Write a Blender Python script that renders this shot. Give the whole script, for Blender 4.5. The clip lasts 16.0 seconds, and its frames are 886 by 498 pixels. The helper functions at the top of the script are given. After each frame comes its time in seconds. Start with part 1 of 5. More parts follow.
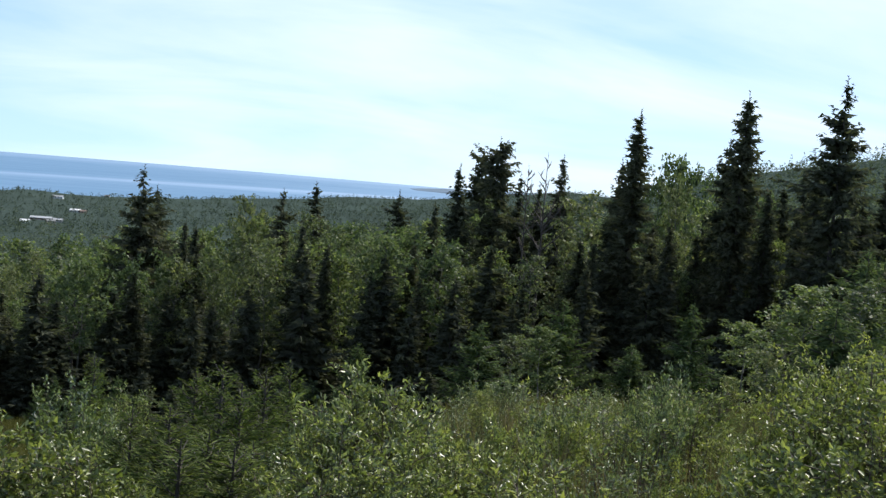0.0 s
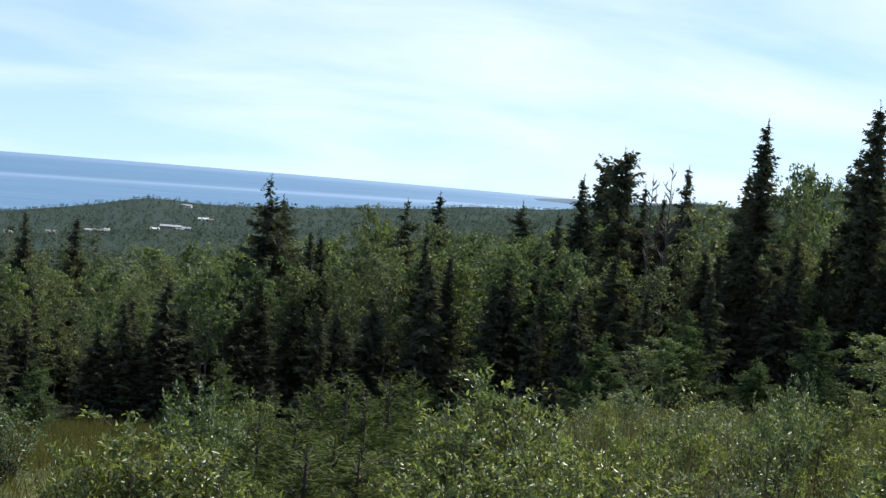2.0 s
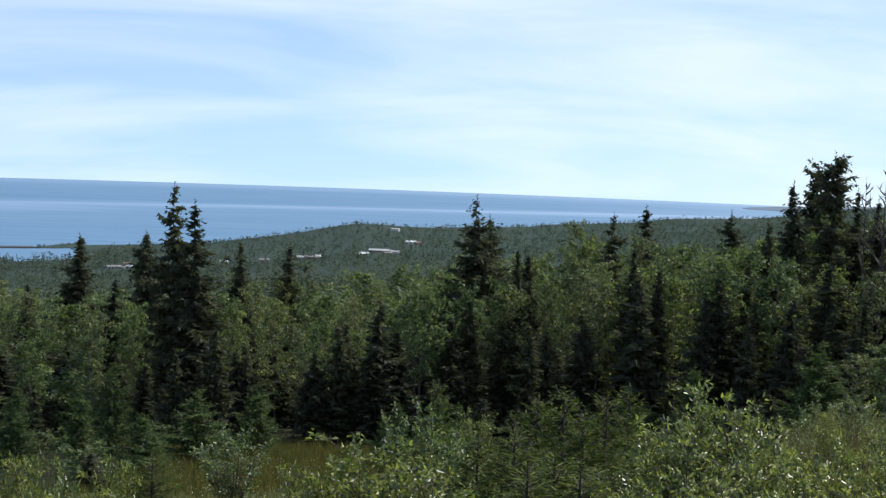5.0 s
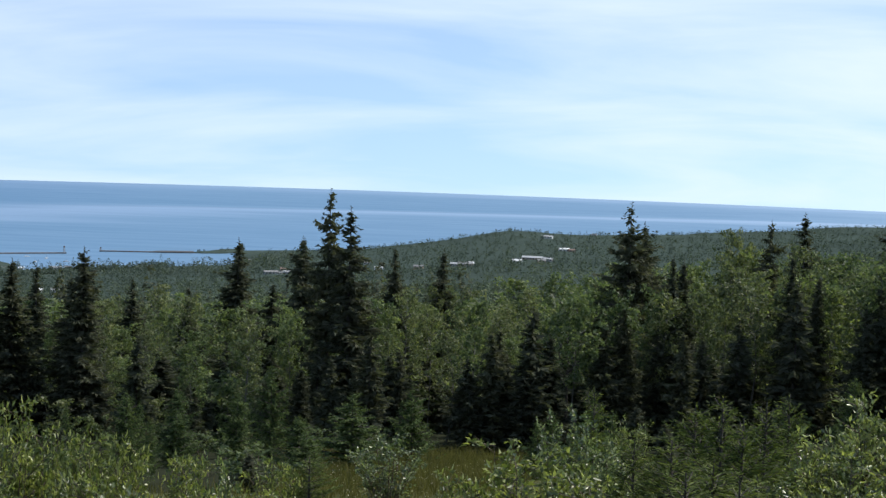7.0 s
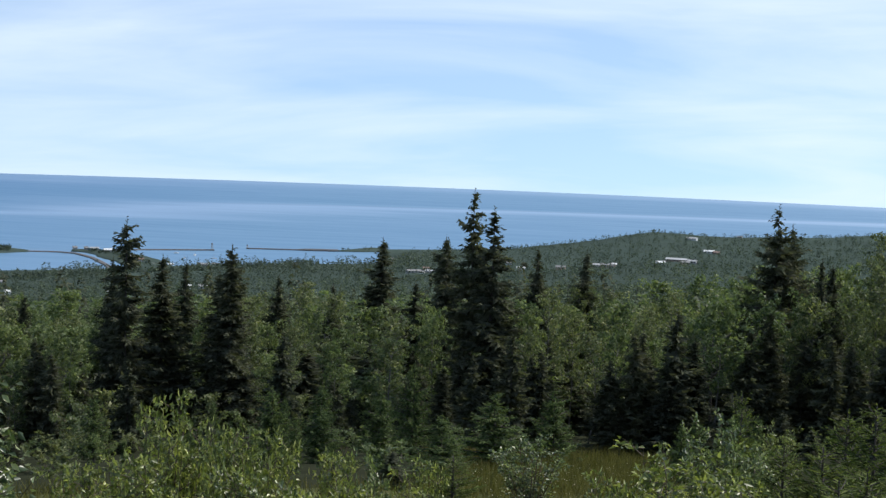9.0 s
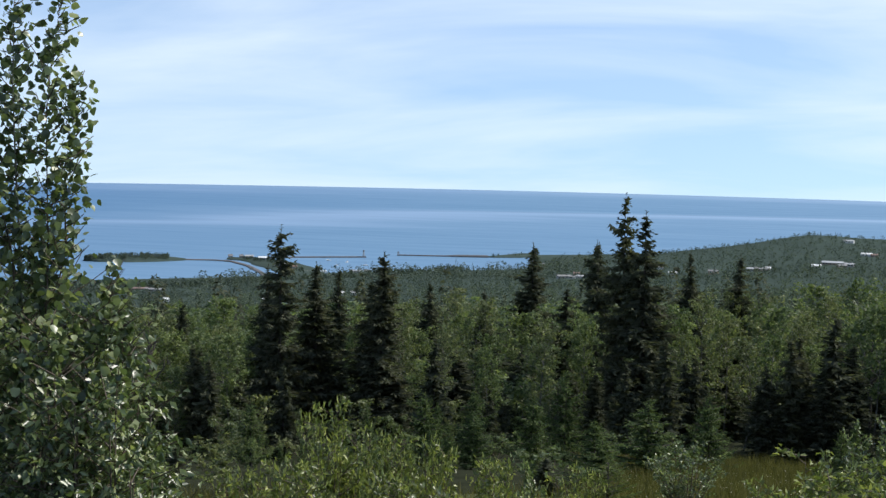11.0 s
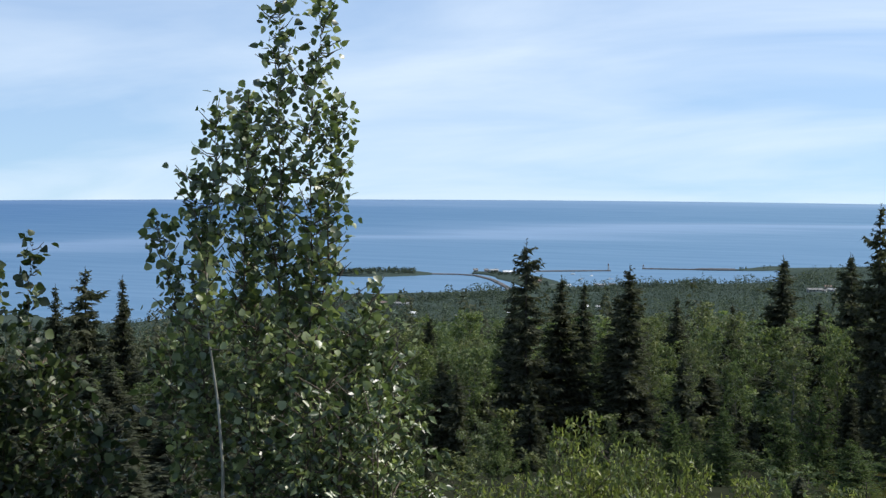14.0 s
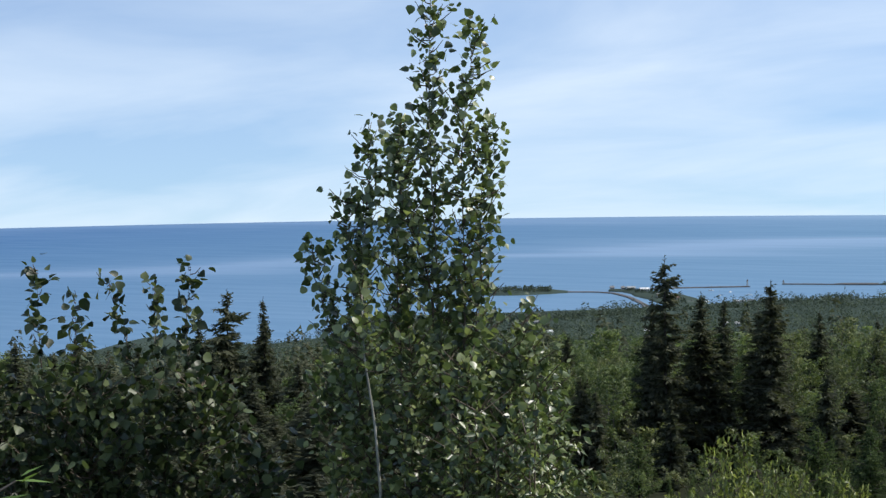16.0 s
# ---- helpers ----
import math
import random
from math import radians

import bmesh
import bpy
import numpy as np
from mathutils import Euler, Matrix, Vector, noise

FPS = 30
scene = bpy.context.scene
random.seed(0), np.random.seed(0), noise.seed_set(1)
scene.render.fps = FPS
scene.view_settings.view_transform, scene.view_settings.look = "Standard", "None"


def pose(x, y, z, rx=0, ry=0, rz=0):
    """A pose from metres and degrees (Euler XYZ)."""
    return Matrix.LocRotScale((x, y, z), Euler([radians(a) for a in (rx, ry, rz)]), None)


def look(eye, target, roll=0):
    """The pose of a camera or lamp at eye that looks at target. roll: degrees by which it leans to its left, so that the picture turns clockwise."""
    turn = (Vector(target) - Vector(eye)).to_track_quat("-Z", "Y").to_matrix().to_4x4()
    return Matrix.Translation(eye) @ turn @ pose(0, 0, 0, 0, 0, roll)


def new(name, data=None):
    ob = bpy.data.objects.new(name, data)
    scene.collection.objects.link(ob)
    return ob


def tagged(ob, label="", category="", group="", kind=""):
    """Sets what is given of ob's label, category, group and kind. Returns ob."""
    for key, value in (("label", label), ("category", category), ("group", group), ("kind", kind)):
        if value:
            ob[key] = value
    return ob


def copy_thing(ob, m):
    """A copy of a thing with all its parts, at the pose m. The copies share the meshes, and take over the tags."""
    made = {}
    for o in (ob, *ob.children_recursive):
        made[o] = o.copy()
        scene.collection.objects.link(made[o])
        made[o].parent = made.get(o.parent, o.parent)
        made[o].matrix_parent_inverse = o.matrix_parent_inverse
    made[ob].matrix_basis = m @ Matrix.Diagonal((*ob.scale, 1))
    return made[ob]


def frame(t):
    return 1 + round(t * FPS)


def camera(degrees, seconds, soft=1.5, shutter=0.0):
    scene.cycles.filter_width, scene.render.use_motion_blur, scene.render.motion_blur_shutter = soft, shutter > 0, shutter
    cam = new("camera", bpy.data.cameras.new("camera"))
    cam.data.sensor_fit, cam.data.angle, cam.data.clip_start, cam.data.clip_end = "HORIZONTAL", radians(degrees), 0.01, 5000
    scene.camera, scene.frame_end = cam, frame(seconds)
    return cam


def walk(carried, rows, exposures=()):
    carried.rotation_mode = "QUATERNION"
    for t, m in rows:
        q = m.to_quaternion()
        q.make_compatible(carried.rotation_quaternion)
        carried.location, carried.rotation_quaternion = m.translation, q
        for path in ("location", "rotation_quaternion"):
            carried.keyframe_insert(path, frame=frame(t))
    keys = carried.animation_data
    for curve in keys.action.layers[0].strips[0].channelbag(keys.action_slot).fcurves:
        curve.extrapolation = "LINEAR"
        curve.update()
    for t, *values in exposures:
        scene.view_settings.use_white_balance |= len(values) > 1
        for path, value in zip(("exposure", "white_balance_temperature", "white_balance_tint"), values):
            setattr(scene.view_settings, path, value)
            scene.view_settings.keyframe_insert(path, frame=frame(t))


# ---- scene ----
cam = camera(32.37, 16.0, soft=1.4)
EYE = 200.0     # the eye's height over the lake
ROWS = [  # seconds, heading and tilt and lean in degrees, eye east, north, up
    (0, 18.209, -4.615, 5.074, 0.141, 0.156, 0.007),
    (0.5, 17.125, -4.564, 4.972, 0.140, 0.136, 0.006),
    (1, 16.070, -4.672, 5.164, 0.131, 0.118, 0.007),
    (1.5, 14.939, -4.779, 5.194, 0.121, 0.103, 0.010),
    (2, 13.561, -4.646, 5.026, 0.114, 0.087, 0.007),
    (2.5, 12.179, -4.822, 4.563, 0.107, 0.072, 0.007),
    (3, 10.839, -4.823, 4.034, 0.100, 0.059, 0.005),
    (5.5, 4.397, -4.378, 2.055, 0.048, 0.013, 0.016),
    (6, 2.946, -4.313, 2.111, 0.040, 0.007, 0.015),
    (6.5, 1.518, -4.351, 2.123, 0.032, 0.002, 0.014),
    (7, 0.000, -4.427, 2.082, 0.024, -0.001, 0.013),
    (7.5, -1.441, -4.537, 2.223, 0.015, -0.003, 0.011),
    (8, -2.796, -4.624, 2.289, 0.003, -0.005, 0.012),
    (10.5, -9.366, -4.499, 1.688, -0.056, -0.015, 0.015),
    (11, -10.999, -4.583, 1.296, -0.059, -0.017, 0.018),
    (11.5, -13.026, -4.644, 0.871, -0.080, -0.032, 0.020),
    (12, -14.889, -4.655, 0.618, -0.101, -0.047, 0.027),
    (12.5, -16.444, -4.585, 0.083, -0.101, -0.047, 0.031),
    (13, -17.728, -4.487, -0.326, -0.101, -0.041, 0.031),
    (13.5, -18.955, -4.364, -0.150, -0.103, -0.036, 0.028),
    (14, -20.184, -4.186, 0.270, -0.104, -0.030, 0.025),
    (14.5, -21.514, -4.008, 0.672, -0.116, -0.031, 0.030),
    (15, -22.888, -3.870, 0.570, -0.137, -0.037, 0.029),
    (15.5, -24.109, -3.659, -0.623, -0.161, -0.048, 0.026),
    (16, -25.267, -3.457, -0.865, -0.168, -0.052, 0.032),
]

walk(cam, [(t, pose(x, y, EYE + z, 90 + tilt, 0, -turn) @ pose(0, 0, 0, 0, 0, lean)) for t, turn, tilt, lean, x, y, z in ROWS],
     exposures=[(0, 0.29, 6500, 10), (3, 0.25, 6500, 10), (5.5, 0.14, 6500, 10), (8, 0.13, 6500, 10), (12, 0.12, 6500, 10), (16, 0.07, 6500, 10)])

# ---- sky and sun ----
SUN_AZ, SUN_EL = 60.0, 49.0
world = bpy.data.worlds.new("sky")
scene.world = world
world.use_nodes = True
wn, wl = world.node_tree.nodes, world.node_tree.links
wn.clear()


def wnode(kind, **values):
    n = wn.new(kind)
    for key, value in values.items():
        n.inputs[key].default_value = value
    return n


coord = wn.new("ShaderNodeTexCoord")
lift = wn.new("ShaderNodeVectorMath")
lift.inputs[1].default_value = (0, 0, 0.105)      # the far edge of the lake lies below eye level
wl.new(coord.outputs["Generated"], lift.inputs[0])
sky = wn.new("ShaderNodeTexSky")
sky.sky_type, sky.sun_disc = "NISHITA", False
sky.sun_elevation, sky.sun_rotation = radians(SUN_EL), radians(SUN_AZ)
sky.altitude, sky.air_density, sky.dust_density, sky.ozone_density = 400, 1.0, 0.3, 3.0
wl.new(lift.outputs[0], sky.inputs["Vector"])
split = wn.new("ShaderNodeSeparateXYZ")
wl.new(lift.outputs[0], split.inputs[0])
floor_z = wn.new("ShaderNodeMath")
floor_z.operation = "MAXIMUM"
floor_z.inputs[1].default_value = 0.02
wl.new(split.outputs["Z"], floor_z.inputs[0])
reach = wn.new("ShaderNodeMath")
reach.operation = "ADD"
reach.inputs[1].default_value = 0.16
wl.new(floor_z.outputs[0], reach.inputs[0])
flat = wn.new("ShaderNodeVectorMath")
flat.operation = "DIVIDE"
wl.new(lift.outputs[0], flat.inputs[0])
wl.new(reach.outputs[0], flat.inputs[1])
stretch = wn.new("ShaderNodeMapping")
stretch.inputs["Scale"].default_value = (0.6, 1.1, 0.0)
stretch.inputs["Rotation"].default_value = (0, 0, radians(8))
stretch.inputs["Location"].default_value = (1.7, 0.6, 0)
wl.new(flat.outputs[0], stretch.inputs["Vector"])
cloud = wnode("ShaderNodeTexNoise", Scale=1.5, Detail=7.0, Roughness=0.52, Distortion=0.5)
wl.new(stretch.outputs[0], cloud.inputs["Vector"])
thin = wn.new("ShaderNodeMapRange")
thin.inputs["From Min"].default_value, thin.inputs["From Max"].default_value = 0.34, 0.66
thin.inputs["To Min"].default_value, thin.inputs["To Max"].default_value = 0.32, 0.9
wl.new(cloud.outputs["Fac"], thin.inputs["Value"])
slant = wn.new("ShaderNodeMath")                  # thin cloud looks denser towards the horizon
slant.operation = "DIVIDE"
slant.use_clamp = True
slant.inputs[0].default_value = 0.34
wl.new(reach.outputs[0], slant.inputs[1])
haze = wn.new("ShaderNodeMath")
haze.operation = "MULTIPLY"
wl.new(thin.outputs[0], haze.inputs[0])
wl.new(slant.outputs[0], haze.inputs[1])
veil = wn.new("ShaderNodeMix")
veil.data_type = "RGBA"
veil.inputs["B"].default_value = (8.2, 9.35, 10.6, 1)
toward = wn.new("ShaderNodeVectorMath")           # thin cloud glows towards the sun
toward.operation = "DOT_PRODUCT"
toward.inputs[1].default_value = (math.sin(radians(SUN_AZ)) * math.cos(radians(SUN_EL)), math.cos(radians(SUN_AZ)) * math.cos(radians(SUN_EL)), math.sin(radians(SUN_EL)))
wl.new(coord.outputs["Generated"], toward.inputs[0])
glow = wn.new("ShaderNodeMapRange")
glow.inputs["From Min"].default_value, glow.inputs["From Max"].default_value = 0.12, 0.66
glow.inputs["To Min"].default_value, glow.inputs["To Max"].default_value = 0.77, 1.06
wl.new(toward.outputs["Value"], glow.inputs["Value"])
share = wn.new("ShaderNodeMath")
share.operation, share.use_clamp = "MULTIPLY", True
wl.new(haze.outputs[0], share.inputs[0])
wl.new(glow.outputs[0], share.inputs[1])
wl.new(share.outputs[0], veil.inputs["Factor"])
clear = wn.new("ShaderNodeMix")
clear.data_type, clear.blend_type = "RGBA", "MULTIPLY"
clear.inputs["Factor"].default_value = 1.0
clear.inputs["B"].default_value = (0.88, 1.1, 1.33, 1)
wl.new(sky.outputs[0], clear.inputs["A"])
wl.new(clear.outputs["Result"], veil.inputs["A"])
back = wn.new("ShaderNodeBackground")
back.inputs["Strength"].default_value = 0.1
wl.new(veil.outputs["Result"], back.inputs["Color"])
wout = wn.new("ShaderNodeOutputWorld")
wl.new(back.outputs[0], wout.inputs["Surface"])

sun = new("sun", bpy.data.lights.new("sun", "SUN"))
sun.data.energy, sun.data.angle, sun.data.color = 4.4, radians(0.6), (1.0, 0.95, 0.87)
sun.matrix_world = look((math.sin(radians(SUN_AZ)) * math.cos(radians(SUN_EL)) * 100, math.cos(radians(SUN_AZ)) * math.cos(radians(SUN_EL)) * 100,
                         EYE + math.sin(radians(SUN_EL)) * 100), (0, 0, EYE))


# ---- materials ----
def material(name):
    m = bpy.data.materials.new(name)
    m.use_nodes = True
    return m, m.node_tree, m.node_tree.nodes["Principled BSDF"]


def ramp(tree, source, *stops):
    r = tree.nodes.new("ShaderNodeValToRGB")
    while len(r.color_ramp.elements) < len(stops):
        r.color_ramp.elements.new(0.5)
    for e, (at, colour) in zip(r.color_ramp.elements, stops):
        e.position, e.color = at, (*colour, 1)
    tree.links.new(source, r.inputs["Fac"])
    return r.outputs["Color"]


def noise_tex(tree, scale, detail=4.0, rough=0.5, where="Object", squash=None):
    c = tree.nodes.new("ShaderNodeTexCoord")
    n = tree.nodes.new("ShaderNodeTexNoise")
    n.inputs["Scale"].default_value, n.inputs["Detail"].default_value, n.inputs["Roughness"].default_value = scale, detail, rough
    if squash:
        mp = tree.nodes.new("ShaderNodeMapping")
        mp.inputs["Scale"].default_value = squash
        tree.links.new(c.outputs[where], mp.inputs["Vector"])
        tree.links.new(mp.outputs[0], n.inputs["Vector"])
    else:
        tree.links.new(c.outputs[where], n.inputs["Vector"])
    return n.outputs["Fac"]


def blend(tree, mode, fac, a, b):
    m = tree.nodes.new("ShaderNodeMix")
    m.data_type, m.blend_type = "RGBA", mode
    if hasattr(fac, "is_linked"):
        tree.links.new(fac, m.inputs["Factor"])
    else:
        m.inputs["Factor"].default_value = fac
    for socket, v in ((m.inputs["A"], a), (m.inputs["B"], b)):
        if hasattr(v, "is_linked"):
            tree.links.new(v, socket)
        else:
            socket.default_value = (*v, 1)
    return m.outputs["Result"]


def foliage(name, dark, mid, light, gloss=0.5, through_light=0.35, spread=0.5, shine=0.25, patches=0.9, patchy=0.7):
    """Leaves: colour differs from leaf to leaf and from tree to tree; some light passes through."""
    dark, mid, light = ((1.06 * k[0], k[1], k[2]) for k in (dark, mid, light))
    m, tree, bsdf = material(name)
    island = tree.nodes.new("ShaderNodeNewGeometry").outputs["Random Per Island"]
    whole = tree.nodes.new("ShaderNodeObjectInfo").outputs["Random"]
    colour = ramp(tree, island, (0.0, dark), (0.5, mid), (1.0, light))
    tint = ramp(tree, whole, (0.0, (0.68, 0.74, 0.74)), (0.5, (1, 1, 1)), (1.0, (1.2, 1.16, 1.0)))
    colour = blend(tree, "MULTIPLY", spread, colour, tint)
    patch = ramp(tree, noise_tex(tree, patches, 3), (0.3, (0.72, 0.78, 0.75)), (0.7, (1.2, 1.15, 1.05))) if patches > 0.1 else ramp(tree, noise_tex(tree, patches, 4, 0.6), (0.35, (0.55, 0.6, 0.6)), (0.65, (1.3, 1.25, 1.1)))
    colour = blend(tree, "MULTIPLY", patchy, colour, patch)
    tree.links.new(colour, bsdf.inputs["Base Color"])
    bsdf.inputs["Roughness"].default_value = gloss
    bsdf.inputs["Specular IOR Level"].default_value = shine
    if through_light:
        tr = tree.nodes.new("ShaderNodeBsdfTranslucent")
        tree.links.new(blend(tree, "MULTIPLY", 1.0, colour, (1.2, 1.3, 0.7)), tr.inputs["Color"])
        mix = tree.nodes.new("ShaderNodeMixShader")
        mix.inputs[0].default_value = through_light
        tree.links.new(bsdf.outputs[0], mix.inputs[1])
        tree.links.new(tr.outputs[0], mix.inputs[2])
        tree.links.new(mix.outputs[0], tree.nodes["Material Output"].inputs["Surface"])
    return m


def plain(name, a, b, scale, rough=0.8, bump=0.3, squash=None, metal=0.0):
    m, tree, bsdf = material(name)
    fine = noise_tex(tree, scale, 6, 0.6, squash=squash)
    broad = noise_tex(tree, scale * 0.13, 3)
    colour = ramp(tree, fine, (0.3, a), (0.7, b))
    colour = blend(tree, "MULTIPLY", 0.6, colour, ramp(tree, broad, (0.3, (0.7, 0.7, 0.7)), (0.7, (1.15, 1.15, 1.15))))
    tree.links.new(colour, bsdf.inputs["Base Color"])
    bsdf.inputs["Roughness"].default_value, bsdf.inputs["Metallic"].default_value = rough, metal
    bp = tree.nodes.new("ShaderNodeBump")
    bp.inputs["Strength"].default_value = bump
    tree.links.new(fine, bp.inputs["Height"])
    tree.links.new(bp.outputs[0], bsdf.inputs["Normal"])
    return m


ASPEN = foliage("aspen_leaf", (0.068, 0.1, 0.05), (0.12, 0.166, 0.08), (0.212, 0.262, 0.13), 0.5, 0.44, spread=0.95, shine=0.18)
POPLAR = foliage("poplar_leaf", (0.072, 0.095, 0.052), (0.128, 0.16, 0.084), (0.22, 0.25, 0.135), 0.5, 0.42, spread=0.95, shine=0.2)
NEAR_ASPEN = foliage("aspen_leaf_near", (0.046, 0.074, 0.034), (0.115, 0.163, 0.07), (0.35, 0.405, 0.19), 0.38, 0.34, shine=0.75)
# darker copy of the near aspen leaf, shade put into its colour
SHADED_ASPEN = foliage("aspen_leaf_shaded", (0.019, 0.034, 0.015), (0.045, 0.07, 0.03), (0.16, 0.2, 0.085), 0.45, 0.26, shine=0.45)
WILLOW = foliage("willow_leaf", (0.055, 0.075, 0.028), (0.168, 0.215, 0.068), (0.42, 0.465, 0.17), 0.36, 0.34, shine=0.8)
ALDER = foliage("alder_leaf", (0.06, 0.084, 0.024), (0.16, 0.202, 0.054), (0.385, 0.42, 0.14), 0.4, 0.36, shine=0.7)
SPRUCE = foliage("spruce_needles", (0.052, 0.06, 0.046), (0.08, 0.093, 0.068), (0.118, 0.132, 0.094), 0.9, 0.3, shine=0.0)
FIR = foliage("young_fir_needles", (0.045, 0.072, 0.036), (0.08, 0.12, 0.054), (0.13, 0.175, 0.078), 0.8, 0.3, shine=0.04)
BRIGHT_FIR = foliage("bright_fir_needles", (0.07, 0.13, 0.04), (0.12, 0.21, 0.06), (0.19, 0.29, 0.1), 0.7, 0.35, shine=0.1)
SAPLING = foliage("young_spruce_needles", (0.05, 0.074, 0.026), (0.1, 0.135, 0.044), (0.18, 0.22, 0.074), 0.7, 0.34, shine=0.06)
# the far greens are turned bluer and paler: distance haze painted into them
WOODS = foliage("far_woods_hazed", (0.055, 0.078, 0.063), (0.09, 0.122, 0.1), (0.13, 0.168, 0.135), 0.9, 0.3, shine=0.0, patches=0.09, patchy=1.0)
FAR_SPRUCE = foliage("far_spruce_hazed", (0.044, 0.06, 0.052), (0.068, 0.09, 0.078), (0.1, 0.126, 0.105), 0.9, 0.28, shine=0.0, patches=0.09, patchy=1.0)
FAR_WOODS = foliage("farthest_woods_hazed", (0.056, 0.08, 0.074), (0.09, 0.122, 0.113), (0.128, 0.162, 0.148), 0.9, 0.3, shine=0.0, patches=0.09, patchy=1.0)
GRASS = foliage("meadow_grass", (0.058, 0.062, 0.02), (0.1, 0.1, 0.03), (0.17, 0.158, 0.06), 0.6, 0.3, shine=0.1)
BARK = plain("dark_bark", (0.035, 0.03, 0.025), (0.09, 0.08, 0.065), 14, 0.9, 0.6)
NEAR_BARK = plain("pale_grey_bark_near", (0.13, 0.13, 0.105), (0.33, 0.32, 0.265), 30, 0.6, 0.4, (1, 1, 0.3))
PALE_BARK = plain("pale_aspen_bark", (0.075, 0.075, 0.06), (0.175, 0.17, 0.14), 9, 0.7, 0.4, (1, 1, 0.4))
TWIG = plain("brown_twig", (0.06, 0.045, 0.03), (0.13, 0.1, 0.07), 20, 0.8, 0.3)
ROCK = plain("grey_rock", (0.06, 0.062, 0.06), (0.14, 0.135, 0.13), 0.3, 0.9, 0.5)
# pale blue in place of rock and wood: haze painted into the headland
HAZE_SHORE = plain("hazed_shore", (0.1, 0.155, 0.205), (0.135, 0.2, 0.26), 0.02, 0.9, 0.1)
SAND = plain("pale_shingle", (0.08, 0.075, 0.07), (0.15, 0.138, 0.125), 0.2, 0.9, 0.2)
WHITE = plain("white_paint", (0.72, 0.72, 0.7), (0.82, 0.82, 0.8), 0.8, 0.5, 0.05)
GREYWALL = plain("grey_siding", (0.3, 0.3, 0.29), (0.42, 0.41, 0.39), 0.9, 0.7, 0.1)
TANWALL = plain("tan_siding", (0.3, 0.22, 0.15), (0.42, 0.32, 0.22), 0.9, 0.7, 0.1)
ROOF = plain("grey_shingle_roof", (0.16, 0.16, 0.16), (0.28, 0.28, 0.27), 1.5, 0.8, 0.2)
RUST = plain("brown_roof", (0.15, 0.1, 0.08), (0.24, 0.17, 0.14), 1.5, 0.8, 0.2)
METAL = plain("pale_metal_roof", (0.36, 0.36, 0.35), (0.5, 0.5, 0.48), 1.0, 0.4, 0.1)
PANE, _, pb = material("dark_window_glass")
pb.inputs["Base Color"].default_value, pb.inputs["Roughness"].default_value = (0.03, 0.035, 0.04, 1), 0.1

GROUND, gt, gb = material("meadow_and_forest_floor")
g1 = ramp(gt, noise_tex(gt, 2.2, 8, 0.65), (0.3, (0.035, 0.045, 0.018)), (0.52, (0.072, 0.078, 0.026)), (0.72, (0.15, 0.138, 0.058)))
g2 = ramp(gt, noise_tex(gt, 0.02, 5), (0.3, (0.6, 0.7, 0.6)), (0.7, (1.1, 1.1, 1.0)))
gt.links.new(blend(gt, "MULTIPLY", 0.7, g1, g2), gb.inputs["Base Color"])
gb.inputs["Roughness"].default_value = 0.95
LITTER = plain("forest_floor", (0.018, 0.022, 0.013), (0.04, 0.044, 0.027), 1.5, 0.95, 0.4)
# the floor under the far woods has the same haze put into its colour
FAR_FLOOR = plain("distant_floor_hazed", (0.044, 0.062, 0.053), (0.066, 0.09, 0.076), 0.05, 0.95, 0.1)
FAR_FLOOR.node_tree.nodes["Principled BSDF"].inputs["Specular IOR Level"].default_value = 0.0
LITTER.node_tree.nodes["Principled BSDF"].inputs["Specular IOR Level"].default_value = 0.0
gb.inputs["Specular IOR Level"].default_value = 0.1

WATER, wt, wb = material("lake_water")
swell = noise_tex(wt, 0.05, 5, 0.6, squash=(0.5, 1.0, 1.0))
bands = noise_tex(wt, 0.0016, 4, 0.45, squash=(0.14, 1.0, 1.0))
wb.inputs["IOR"].default_value = 1.33
wb.inputs["Roughness"].default_value = 0.6
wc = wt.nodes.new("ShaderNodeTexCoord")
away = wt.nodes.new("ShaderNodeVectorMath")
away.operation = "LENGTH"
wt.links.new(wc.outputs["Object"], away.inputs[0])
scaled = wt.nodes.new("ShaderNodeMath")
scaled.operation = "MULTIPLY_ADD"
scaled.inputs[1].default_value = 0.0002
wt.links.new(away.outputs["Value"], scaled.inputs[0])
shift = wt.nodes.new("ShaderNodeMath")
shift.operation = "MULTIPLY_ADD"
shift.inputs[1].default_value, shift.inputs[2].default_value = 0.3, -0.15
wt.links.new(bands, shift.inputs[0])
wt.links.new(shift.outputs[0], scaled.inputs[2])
# sheen share by distance; the last stop paints horizon haze on the rim
sheen_by_distance = ramp(wt, scaled.outputs[0], (0.40, (0.29, 0.29, 0.29)), (0.55, (0.25, 0.25, 0.25)), (0.78, (0.23, 0.23, 0.23)), (0.89, (0.27, 0.27, 0.27)), (0.98, (0.42, 0.42, 0.42)))
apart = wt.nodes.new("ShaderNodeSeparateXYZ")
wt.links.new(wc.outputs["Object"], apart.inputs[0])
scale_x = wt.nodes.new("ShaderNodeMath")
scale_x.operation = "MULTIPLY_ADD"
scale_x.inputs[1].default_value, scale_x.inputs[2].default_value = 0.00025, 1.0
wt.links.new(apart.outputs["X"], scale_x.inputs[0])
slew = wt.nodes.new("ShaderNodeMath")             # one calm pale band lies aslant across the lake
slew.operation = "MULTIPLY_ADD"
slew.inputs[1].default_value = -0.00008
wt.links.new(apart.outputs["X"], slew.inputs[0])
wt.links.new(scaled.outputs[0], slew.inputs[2])
